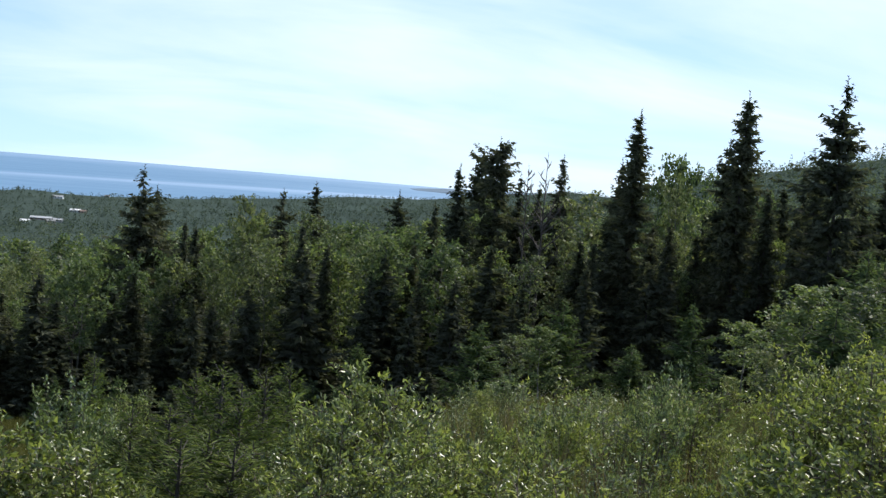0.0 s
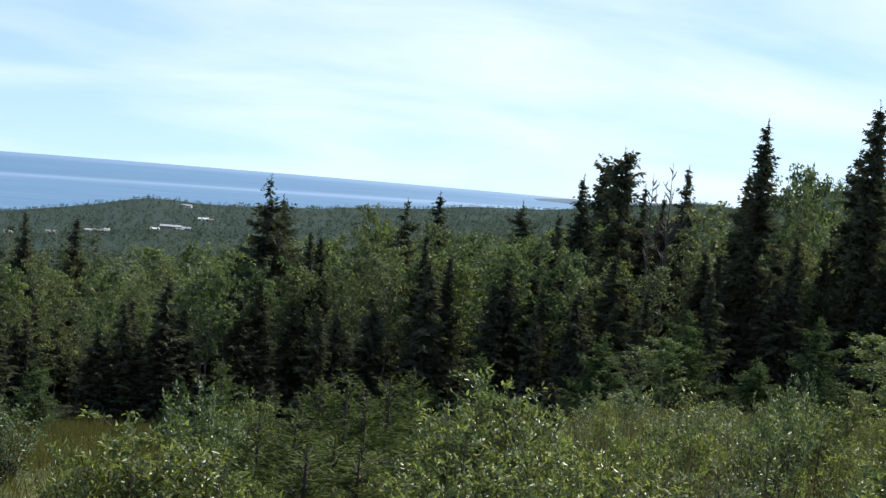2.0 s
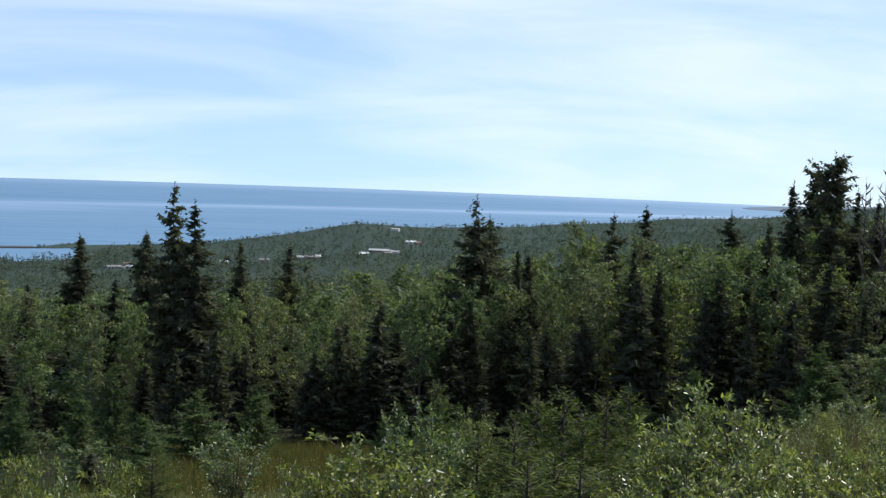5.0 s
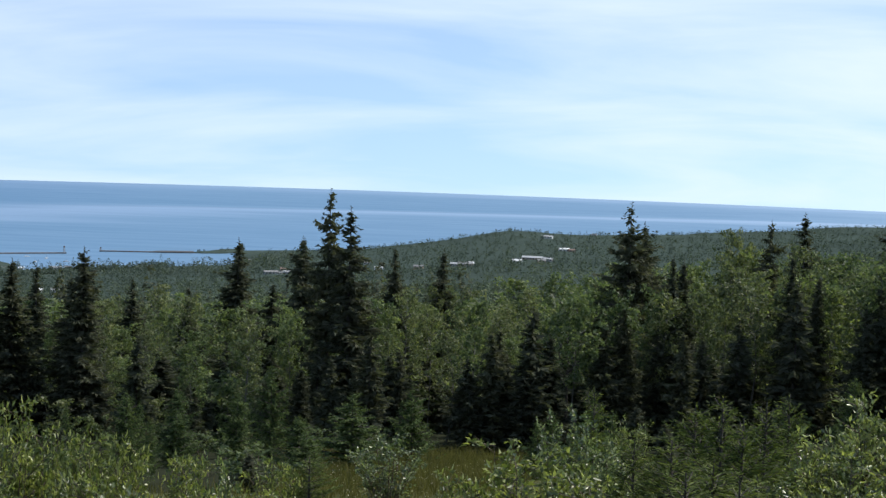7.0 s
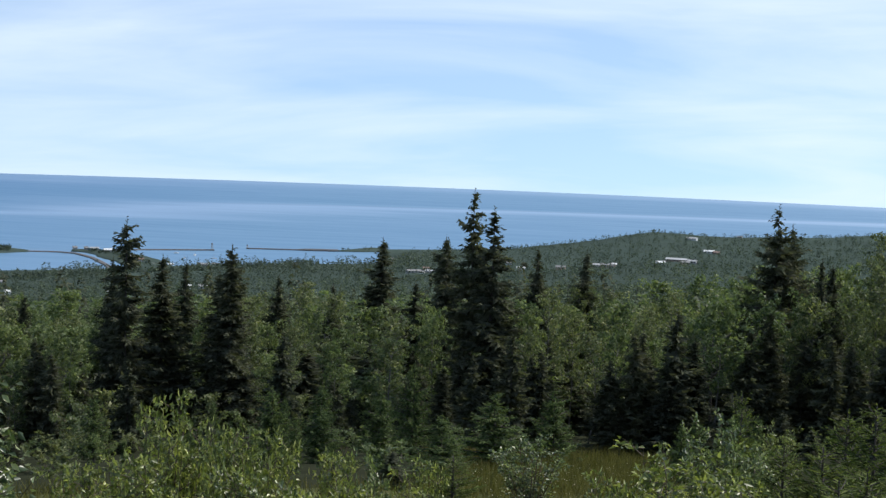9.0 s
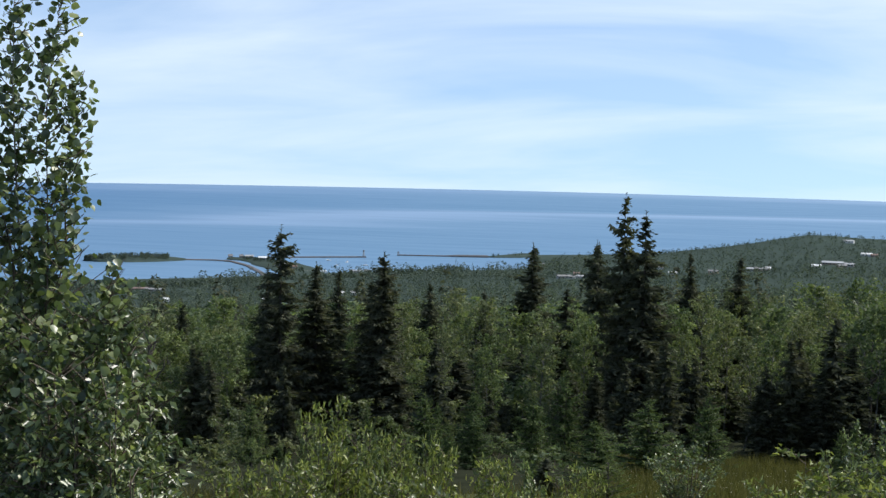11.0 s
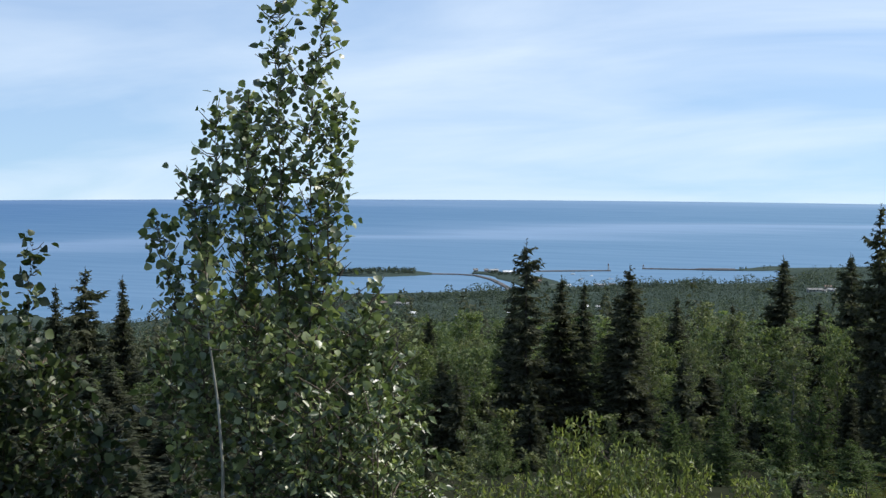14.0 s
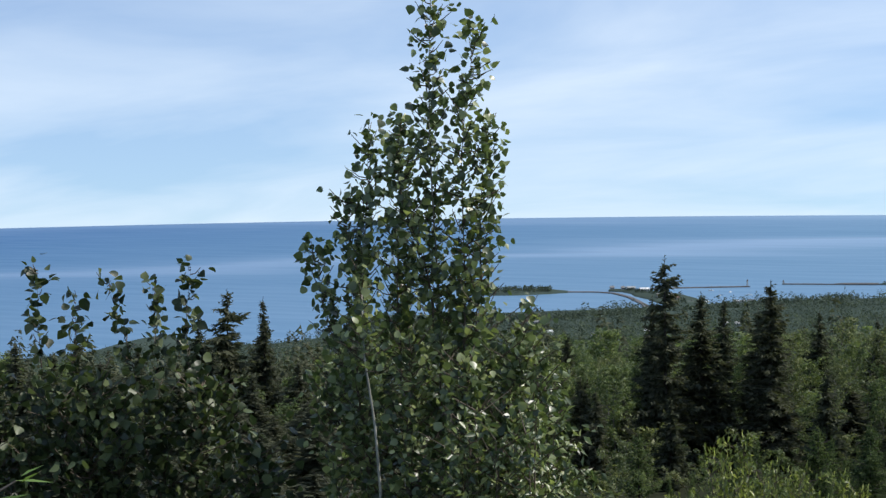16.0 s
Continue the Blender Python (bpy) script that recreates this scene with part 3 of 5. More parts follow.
KINDS = {
    "full": [conifer("spruce_tree", "dark green spruce with a dense pointed crown in the woods", "tree", rng, radius=1.35) for _ in range(4)],
    "narrow": [conifer("spruce_tree", spire_label, "tree", rng, radius=1.15, outline=SPIRE, whorls=62, ragged=0.16, bare=0.02) for _ in range(3)],
    "sparse": [conifer("spruce_tree", "old dark spruce with a thin ragged crown and gaps between limbs", "tree", rng, radius=1.35, whorls=36, gaps=0.22, ragged=0.3, outline=BROAD, bare=0.1, spray=0.38) for _ in range(3)],
    "open": [conifer("spruce_tree", "bushy dark spruce with a broad rounded top", "tree", rng, radius=1.45, whorls=44, gaps=0.2, ragged=0.25, outline=CLUB, bare=0.1) for _ in range(2)],
    "wide": [conifer("spruce_tree", "broad dark spruce with long level boughs", "tree", rng, radius=1.6, whorls=46, gaps=0.2, ragged=0.3, outline=BROAD, bare=0.03, lift=-0.12) for _ in range(2)],
    "small": [conifer("young_spruce", "small dark spruce crowded under the aspens", "tree", rng, radius=1.5, whorls=24, ragged=0.25, spray=0.66, fill=0.95, gap=0.32, bare=0.02, slim=0.5, limb_from=9) for _ in range(3)],
    "fir": [conifer("young_fir", "young bright green fir growing at the edge of the clearing", "young tree", rng, height=4, radius=1.0, whorls=26, needles=FIR, spray=0.2, fill=1.0, ragged=0.18, lift=0.0, gap=0.1, slim=0.3, limb_from=0.5) for _ in range(3)],
}
RADII = {"full": 1.35, "narrow": 1.15, "sparse": 1.35, "open": 1.45, "wide": 1.6, "small": 1.5, "fir": 1.0}
TALL = {"fir": 4.0}


def stand(kind, rows, group):
    """Set trees of one kind: heading, distance, height and width of each, in metres."""
    for i, (heading, d, h, w) in enumerate(rows):
        model = KINDS[kind][i % len(KINDS[kind])]
        sx = max(w * (0.66 if kind == "fir" else 0.84), h * 0.1) / RADII[kind]
        t = planted(model, at_spot(heading, d, rng.uniform(0, 360), sx, h / TALL.get(kind, 12.0), 0.12))
        tagged(t, group=group)


stand("full", [
    (8.67, 80, 10.1, 1.3), (13.32, 95, 12.8, 2.5), (12.95, 78, 9.5, 1.4),
    (6.86, 76, 7.5, 1.4), (18.67, 85, 12.6, 2.0), (20.92, 90, 12.3, 1.7), (21.69, 90, 11.6, 1.4), (22.49, 90, 13.3, 2.0),
    (24.64, 80, 12.3, 1.9), (15.71, 74, 5.6, 1.2), (17.47, 74, 6.0, 1.2), (7.02, 76, 7.3, 1.3),
    (4.2, 73, 6.0, 1.7), (2.3, 73, 6.3, 1.4), (3.3, 72, 4.6, 1.5), (1.2, 72, 4.8, 1.4)], "spruces at the wood's edge")
stand("full", [
    (26.0, 82, 9.0, 1.7), (27.6, 80, 8.5, 1.7), (28.2, 84, 10.0, 1.9), (29.6, 82, 9.0, 1.8), (30.6, 80, 11.0, 1.9), (31.2, 84, 12.0, 2.1), (33.4, 78, 10.5, 2.0),
    (34.2, 80, 11.5, 2.1), (33.0, 76, 8.0, 1.7), (25.8, 76, 7.0, 1.5), (23.4, 78, 8.0, 1.6), (22.0, 80, 8.0, 1.7),
    (26.6, 92, 9.5, 1.8), (27.8, 98, 10.5, 1.9), (30.2, 94, 10.0, 1.9), (31.8, 98, 11.5, 2.0), (29.2, 104, 11.0, 2.0), (33.2, 96, 11.0, 2.0), (34.6, 92, 10.5, 2.0)], "spruces at the wood's edge")
stand("full", [
    (-7.64, 105, 12.5, 2.9), (-3.55, 80, 12.8, 2.4), (-5.24, 100, 12.4, 1.9), (-1.67, 110, 12.3, 2.0), (0.06, 110, 12.1, 2.2), (-6.26, 105, 9.5, 2.0), (-9.42, 95, 9.0, 1.5), (-11.38, 105, 9.8, 1.9),
    (-13.69, 84, 9.3, 2.2), (-14.89, 100, 10.5, 1.9), (-15.81, 84, 10.2, 2.4), (-17.49, 85, 10.1, 1.6), (-21.72, 100, 7.5, 1.3), (-18.7, 76, 4.6, 1.0),
    (-32.15, 85, 10.8, 1.6), (-34.56, 88, 10.6, 1.6), (-38.98, 95, 9.6, 1.5)], "spruces above the harbour")
stand("full", [
    (-41.2, 78, 8.6, 2.2), (-39.8, 82, 8.0, 2.0), (-38.2, 76, 7.4, 2.2), (-36.9, 80, 8.2, 2.0), (-35.4, 75, 7.0, 2.2), (-34.0, 78, 7.8, 2.0), (-32.7, 74, 6.4, 2.0),
    (-31.0, 79, 7.0, 2.0), (-29.4, 76, 6.0, 1.8), (-40.6, 66, 5.2, 1.8), (-37.6, 64, 4.6, 1.8), (-33.4, 65, 4.6, 1.8), (-25.0, 80, 7.5, 1.8), (-22.8, 84, 7.8, 1.6)], "spruces above the lake")
stand("full", [
    (-42.3, 16, 1.5, 0.9), (-40.4, 19, 1.9, 1.0), (-38.9, 15, 1.3, 0.8), (-37.2, 18, 1.6, 0.9), (-35.6, 21, 1.9, 1.0), (-34.0, 17, 1.3, 0.8), (-32.3, 20, 1.6, 0.9), (-30.8, 23, 1.7, 0.9), (-41.2, 24, 2.2, 1.1), (-36.4, 25, 2.1, 1.0)], "spruces above the lake")
stand("full", [
    (-42.0, 48, 5.0, 1.7), (-40.6, 44, 3.8, 1.5), (-39.2, 50, 4.6, 1.7), (-37.8, 42, 3.2, 1.4), (-36.4, 52, 4.6, 1.7), (-34.9, 46, 3.6, 1.5), (-33.4, 54, 4.4, 1.6), (-31.8, 48, 3.4, 1.5),
    (-30.2, 52, 3.6, 1.5), (-28.6, 56, 3.8, 1.5), (-41.4, 34, 2.6, 1.2), (-36.0, 33, 2.2, 1.1)], "spruces above the lake")
for _ in range(34):
    heading, d = rng.uniform(-43, -27), rng.uniform(20, 60)
    h = min(0.07 * d + 0.4, 4.2) * rng.uniform(0.6, 1.0)
    stand("narrow", [(heading, d, h, h * 0.4)], "young spruces under the aspens")
stand("narrow", [
    (9.04, 82, 9.8, 1.1), (17.85, 82, 10.4, 1.1), (17.15, 78, 7.9, 1.0), (13.97, 76, 8.2, 0.9), (25.16, 78, 14.6, 1.9),
    (28.99, 77, 15.4, 1.9), (31.7, 76, 11.5, 1.4), (30.08, 76, 10.6, 1.2), (31.18, 74, 9.2, 1.0), (32.07, 74, 9.2, 1.0),
    (26.63, 76, 8.9, 1.2), (23.89, 76, 7.8, 0.8), (17.2, 76, 8.0, 1.0), (-13.27, 82, 10.7, 1.9), (-1.88, 76, 5.0, 0.8),
    (-5.17, 77, 4.3, 0.9), (-20.72, 110, 8.5, 1.3)], "narrow spruces")
stand("sparse", [
    (12.21, 95, 12.5, 1.3), (16.49, 95, 12.0, 1.8), (28.54, 80, 13.3, 1.8), (-4.25, 82, 13.9, 1.45), (-5.15, 95, 12.0, 2.1),
    (-17.14, 82, 12.1, 1.9), (-33.4, 85, 11.3, 2.1)], "ragged spruces")
stand("open", [(19.44, 92, 13.7, 1.5), (20.06, 88, 14.3, 2.1)], "bushy spruces")
stand("wide", [(6.96, 85, 13.4, 2.6), (7.55, 87, 12.4, 2.4), (32.46, 72, 15.2, 2.6)], "broad spruces")
stand("fir", [
    (-5.2, 40, 1.9, 1.3), (-3.08, 46, 2.6, 1.9), (-0.85, 52, 2.9, 1.3), (-9.77, 64, 3.2, 1.5), (-6.29, 66, 4.2, 1.5), (-7.6, 58, 2.9, 1.3), (-11.6, 60, 3.0, 1.4),
    (20.05, 50, 3.2, 1.9), (22.93, 60, 4.3, 2.0), (15.44, 60, 2.9, 1.3), (-4.9, 38, 1.5, 1.0), (-9.81, 55, 2.2, 1.3), (33.88, 46, 5.4, 2.6),
    (32.8, 40, 3.6, 2.1), (27.96, 60, 4.3, 2.0), (-18.16, 60, 2.7, 1.3), (-13.43, 30, 1.0, 0.8), (25.62, 58, 2.6, 1.7)], "young firs in the clearing")

# the canopy's upper edge, as an angle to eye level, heading by heading
CANOPY_AT = (-42, -36, -31, -25, -19, -16, -12, -8, -5, -2, 2, 5, 8, 11, 14, 17, 20, 23, 27, 30, 34, 42)
CANOPY = (-7.0, -7.6, -7.6, -7.4, -7.1, -7.0, -6.8, -6.6, -6.5, -6.3, -5.5, -5.2, -4.6, -4.0, -3.8, -3.5, -3.1, -3.1, -2.8, -2.6, -2.8, -2.6)
ASPENS = [broadleaf("aspen_tree", "young aspen with a pale trunk and light green leaves", "tree", rng, first=k, radius=r)  for k, r in ((0.22, 1.5), (0.35, 1.25), (0.4, 1.6), (0.3, 1.35))]
ASPENS += [broadleaf("birch_tree", "slim birch with an airy grey-green crown", "tree", rng, leaves=POPLAR, first=0.34, radius=1.3, limbs=26, per=28, leaf=0.125, puff=0.3) for _ in range(3)]


def plant(model, heading, d, h, base_h, wide, group):
    t = planted(model, at_spot(heading, d, rng.uniform(0, 360), wide * h / base_h, h * 0.95 / base_h, 0.12))
    tagged(t, group=group)


PROMINENT = (-4.2, -3.5, -13.3, -13.7, -15.8, -17.1, 25.2, 29.0, 32.5)
count = 0
for row_d, step in ((77, 1.75), (83, 1.6), (90, 1.55), (99, 1.5), (110, 1.5), (124, 1.5)):
    a = -43.0
    while a < 42:
        a += step * rng.uniform(0.7, 1.3)
        d = row_d + rng.uniform(-3, 4)
        if d < 84 and any(abs(a - p) < 0.85 for p in PROMINENT):
            continue          # the great spruces stand free at the edge
        g = spot(a, d)
        edge = float(np.interp(a, CANOPY_AT, CANOPY)) + rng.normal(-0.45, 0.55) - (0.7 if row_d < 80 else 0.3 if row_d < 86 else 0)
        h = EYE + d * math.tan(radians(edge)) - g.z
        h = min(max(h, 3.0), 14.0)
        if a < -27 and rng.random() < 0.65:
            stand("small", [(a, d, h, h * 0.22)], "young spruces under the aspens")
            continue
        plant(ASPENS[count % 7], a, d, h, 8.0, rng.uniform(0.8, 1.15) * (1.15 if h < 6 else 1.0), "aspens of the hillside wood")
        count += 1
for heading, d, top in ((26.4, 92, -0.2), (27.1, 95, -0.5), (25.9, 90, -0.7), (26.8, 88, -0.9), (10.9, 96, -3.05), (11.3, 98, -3.5), (29.9, 90, -1.2)):
    g = spot(heading, d)
    plant(ASPENS[count % 7], heading, d, EYE + d * math.tan(radians(top)) - g.z, 8.0, 0.62, "aspens of the hillside wood")
    count += 1
# leafy thickets between the trunks
THICKETS = [broadleaf("aspen_thicket", "thicket of aspen suckers leafy to the ground under taller trees", "young tree", rng, height=3.0, radius=1.2, limbs=14, clumps=2, per=26, leaf=0.15, first=0.03, leaves=k, puff=0.34, trunk_r=0.025) for k in (ASPEN, POPLAR)]
for row_d, step in ((78, 2.0), (87, 2.4), (95, 2.2)):
    a = -28.0 if row_d < 80 else -43.0
    while a < (-2.5 if row_d < 80 else 41):
        a += step * rng.uniform(0.6, 1.4)
        h = rng.uniform(1.8, 3.6)
        plant(THICKETS[count % 2], a, row_d + rng.uniform(-3, 3), h, 3.0, rng.uniform(0.9, 1.3), "thickets under the aspens")
        count += 1
# small dark spruces under the aspens
for i in range(75):
    a, h = -40 + 80 * (i + rng.random()) / 75, rng.uniform(3.2, 5.5)
    stand("small", [(a, rng.uniform(80, 94), h, h * 0.34)], "young spruces under the aspens")
for i in range(80):
    a = rng.uniform(-42, 40)
    d = rng.uniform(72, 80)
    g = spot(a, d)
    edge = float(np.interp(a, CANOPY_AT, CANOPY)) - rng.uniform(1.0, 3.5)
    h = min(max(EYE + d * math.tan(radians(edge)) - g.z, 2.0), 9)
    stand("small", [(a, d, h, h * 0.2)], "young spruces under the aspens")
for models in list(KINDS.values()) + [ASPENS, THICKETS]:
    for m in models:          # the patterns themselves stand in the wood behind the first rows
        a, d = rng.uniform(-38, 20), rng.uniform(128, 136)
        m.matrix_basis = at_spot(a, d, 0, 0.7, 0.9 if models in (KINDS["fir"], THICKETS) else 0.62, 0.12)


# ---- the town's houses: heading, distance, length, roof, walls ----
HOUSES = [
    (3.91, 2020, 16, METAL, WHITE), (4.55, 1650, 13, WHITE, WHITE), (4.84, 1645, 8, RUST, TANWALL), (3.38, 1430, 22, METAL, TANWALL),
    (3.95, 1420, 11, METAL, GREYWALL), (2.80, 1370, 9, WHITE, WHITE), (3.70, 1390, 9, ROOF, TANWALL), (0.86, 1360, 15, ROOF, TANWALL),
    (5.65, 2240, 8, ROOF, GREYWALL), (-2.39, 1420, 9, METAL, WHITE), (-2.86, 1600, 7, ROOF, GREYWALL), (-0.90, 1385, 10, ROOF, TANWALL),
    (0.5, 1380, 11, METAL, GREYWALL), (1.06, 1370, 6, WHITE, WHITE), (-6.43, 1555, 17, ROOF, GREYWALL), (-6.09, 1510, 5, ROOF, WHITE),
]
HOUSES += [
    (-5.83, 1520, 8, METAL, GREYWALL), (-5.96, 1630, 8, RUST, TANWALL), (-5.41, 1490, 8, ROOF, TANWALL), (-7.25, 2215, 7, ROOF, GREYWALL),
    (-17.62, 1220, 6, WHITE, WHITE), (-14.28, 1310, 8, METAL, GREYWALL), (-14.81, 1320, 5, WHITE, WHITE), (-15.47, 2060, 8, WHITE, WHITE),
    (-14.26, 2055, 18, METAL, GREYWALL), (-13.83, 2065, 12, ROOF, GREYWALL), (-16.06, 2060, 9, ROOF, TANWALL), (-22.3, 1720, 24, RUST, TANWALL),
    (-21.75, 1650, 21, ROOF, GREYWALL), (-19.55, 1165, 9, ROOF, GREYWALL), (-21.30, 1295, 5, WHITE, WHITE),
]


# ---- far woods: nobody could count them ----
def woods(name, label, n, d0, d1, seed, clumps, size, height, mat, share=0.45, headings=(-46, 48), grouped=False):
    r = np.random.default_rng(seed)
    a = r.uniform(headings[0], headings[1], n)
    d = np.exp(r.uniform(math.log(d0), math.log(d1), n))
    pts = np.array([spot(p, q) for p, q in zip(a, d)])
    keep = pts[:, 2] > 2.5
    for row in HOUSES:        # yards before the houses are open
        keep &= ~((np.abs(a - row[0]) * d * math.pi / 180 < row[2] * 0.5 + 1) & (d > row[1] - (48 if row[2] > 19 else 13)) & (d < row[1] + 10))
    far = d0 > 300
    if grouped:               # stands with glades between them
        keep &= np.array([noise.noise((p[0] * 0.011, p[1] * 0.011, seed)) for p in pts]) > 0.0
    pts, d = pts[keep], d[keep]
    m = len(pts)
    h = height * (r.uniform(0.65, 1.25, m) if far else r.uniform(0.6, 1.25, m))
    pointed = r.random(m) < share
    h[pointed] *= 1.15
    k = clumps
    u = r.random((m, k)) ** 0.8
    ang = r.random((m, k)) * 2 * np.pi
    prof = np.where(pointed[:, None], (1 - u) * 0.17 + 0.012, 0.24 * np.sin(np.pi * np.clip(u * 0.8 + 0.2, 0, 1)) ** 0.6)
    rad = np.where(pointed[:, None] | (not far), 1.0, 2.0) * h[:, None] * prof * r.uniform(0.5, 1.05, (m, k))
    low = np.where(pointed[:, None], 0.1, 0.0 if far else 0.25)
    z = h[:, None] * (low + (1 - low) * u)
    at = pts[:, None] + np.stack([rad * np.cos(ang), rad * np.sin(ang), z - 0.3], -1)
    outw = np.stack([np.cos(ang), np.sin(ang), np.where(pointed[:, None], -0.5, 0.1) + 0 * u], -1)
    along = outw + r.normal(0, 0.5, (m, k, 3))
    norm = r.normal(0, 0.4, (m, k, 3)) + np.array([0, 0, 1.0])
    s = (size * h[:, None] * np.where(pointed[:, None], 0.5 + 0.5 * (1 - u), 1.0) * r.uniform(0.6, 1.3, (m, k))).ravel()
    v, f = blades(at.reshape(-1, 3), along.reshape(-1, 3), norm.reshape(-1, 3), s, s * 0.8, TRI)
    return thing(name, label, "woods", kind="stuff", data=mesh_tris(name, v, f, mat))


woods("mixed_wood", "light green aspen wood covering the slope", 1100, 132, 420, 11, 190, 0.06, 8.0, ASPEN, 0.0, (-27, 48))
woods("mixed_wood", "grey-green birch wood covering the slope", 700, 132, 420, 14, 190, 0.06, 7.5, POPLAR, 0.1, (-30, 48))
woods("spruce_wood", "dark spruces covering the slope above the lake", 420, 132, 420, 17, 150, 0.075, 8.0, SPRUCE, 0.8, (-46, -26))
woods("spruce_wood", "dark spruces standing among the aspens down the slope", 650, 132, 520, 15, 150, 0.07, 9.0, SPRUCE, 1.0)
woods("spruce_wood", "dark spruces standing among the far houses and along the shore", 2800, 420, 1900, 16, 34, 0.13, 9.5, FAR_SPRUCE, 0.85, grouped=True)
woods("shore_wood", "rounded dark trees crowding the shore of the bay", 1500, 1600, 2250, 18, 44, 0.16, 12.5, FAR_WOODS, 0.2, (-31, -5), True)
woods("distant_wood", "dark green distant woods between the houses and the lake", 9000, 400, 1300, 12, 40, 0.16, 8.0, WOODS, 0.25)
woods("distant_wood", "woods on the far ridge and shore tinted blue-green for haze", 22000, 1200, 3600, 13, 24, 0.27, 5.0, FAR_WOODS, 0.3)


def bare_tree(heading, d, tall, spread, seed, label):
    """A dead tree: a thin trunk and forking bare limbs."""
    r = np.random.default_rng(seed)
    t = thing("dead_tree", label, "tree", at=at_spot(heading, d, 0, 1, 1, 0.1))
    bow = r.normal(0, 0.15, 2)
    v, f = tubes([[(bow[0] * k * k, bow[1] * k * k, k * tall, 0.1 * (1.06 - k)) for k in np.linspace(0, 1, 8)]], 6)
    part("trunk", mesh_tris("trunk", v, f, BARK), t)
    for i in range(int(spread * 13)):
        k = r.uniform(0.45, 0.97)
        foot = np.array([bow[0] * k * k, bow[1] * k * k, k * tall])
        a = r.uniform(0, 6.3)
        long = spread * (1.1 - k) * r.uniform(0.8, 1.8)
        tip = foot + np.array([math.cos(a) * long, math.sin(a) * long, long * r.uniform(0.8, 1.5)])
        paths = [[(*foot, 0.042), (*((foot + tip) / 2 + r.normal(0, 0.05, 3)), 0.028), (*tip, 0.01)]]
        for _ in range(3):
            q = foot + (tip - foot) * r.uniform(0.35, 0.9)
            paths.append([(*q, 0.018), (*(q + r.normal(0, 0.25, 3) * long + np.array([0, 0, 0.35 * long])), 0.007)])
        v, f = tubes(paths, 4)
        part("limb", mesh_tris("limb", v, f, BARK), t)


bare_tree(21.9, 76, 12.2, 1.7, 61, "leafless dead tree with forked grey twigs")
bare_tree(21.25, 77, 11.8, 1.2, 62, "leafless dead tree with forked grey twigs")
bare_tree(29.55, 80, 12.2, 0.5, 63, "thin dead pole of a tree standing among spruces")
bare_tree(4.9, 79, 6.8, 1.3, 64, "leafless dead tree with forked grey twigs")
bare_tree(-21.9, 70, 7.2, 0.9, 65, "thin dead tree with a few bare limbs")


# ---- the brush and meadow before the wood ----
def shrub(name, label, rng, height=1.6, spread=0.8, stems=9, twigs=14, per=18, leaf=0.07, wide=0.5, leaves=WILLOW, shape=BENT, up=0.5, shoots=False, low=0.36):
    """A leafy bush: stems fanning from one foot, twigs along them, leaves along the twigs."""
    bush = thing(name, label, "shrub")
    at, along, joined = [], [], []
    for i in range(stems):
        a = i * 2.4 + rng.normal(0, 0.3)
        lean = spread * rng.uniform(0.15, 1.0)
        tall = height * (1.0 - 0.35 * (lean / spread) ** 2) * rng.uniform(0.72, 1.03)
        foot = np.array([math.cos(a), math.sin(a), 0]) * 0.07 * spread
        if shoots:            # upright leafy shoots of uneven height
            tall = height * rng.uniform(0.55, 1.05)
            foot = np.array([math.cos(a), math.sin(a), 0]) * lean * 0.6
        tip = np.array([math.cos(a) * lean, math.sin(a) * lean, tall])
        mid = foot * 0.5 + tip * 0.5 + np.array([0, 0, tall * 0.12]) + rng.normal(0, 0.04, 3)

        def on(s):
            return foot * (1 - s) ** 2 + 2 * s * (1 - s) * mid + s * s * tip
        r = 0.008 + 0.004 * height
        paths = [[(*on(s), r * (1.08 - s)) for s in np.linspace(0, 1, 6)]]
        for s in np.linspace(low, 1.0, twigs):
            foot2 = on(s)
            b = rng.random() * 2 * math.pi
            way = np.array([math.cos(b), math.sin(b), rng.uniform(0.1, 1.1)])
            long = (rng.uniform(0.1, 0.3) if shoots else rng.uniform(0.12, 0.34)) * (height / 1.6) ** 0.6 * (1.15 - 0.5 * s)
            end = foot2 + way / np.linalg.norm(way) * long
            paths.append([(*foot2, 0.0035), (*end, 0.0015)])
            n = max(4, int(per * rng.uniform(0.6, 1.4)))
            q = rng.random(n)[:, None]
            at.append(foot2 * (1 - q) + end * q + rng.normal(0, 0.02, (n, 3)))
            along.append(way[None] * 0.6 + rng.normal(0, 0.7, (n, 3)) + np.array([0, 0, up * 0.5]))
        if shoots:
            joined += paths
            continue
        v, f = tubes(paths, 4)
        part("stem", mesh_tris("stem", v, f, TWIG), bush)
    if shoots:
        v, f = tubes(joined, 3)
        tagged(part("stem", mesh_tris("stem", v, f, TWIG), bush), kind="stuff")
    at, along = np.concatenate(at), np.concatenate(along)
    n = len(at)
    size = leaf * rng.uniform(0.6, 1.25, n)
    v, f = blades(at, along, rng.normal(0, 0.8, (n, 3)) + np.array([0, 0, 0.55]), size, size * wide, shape)
    tagged(part("foliage", mesh_tris("foliage", v, f, leaves), bush), kind="stuff")
    return bush


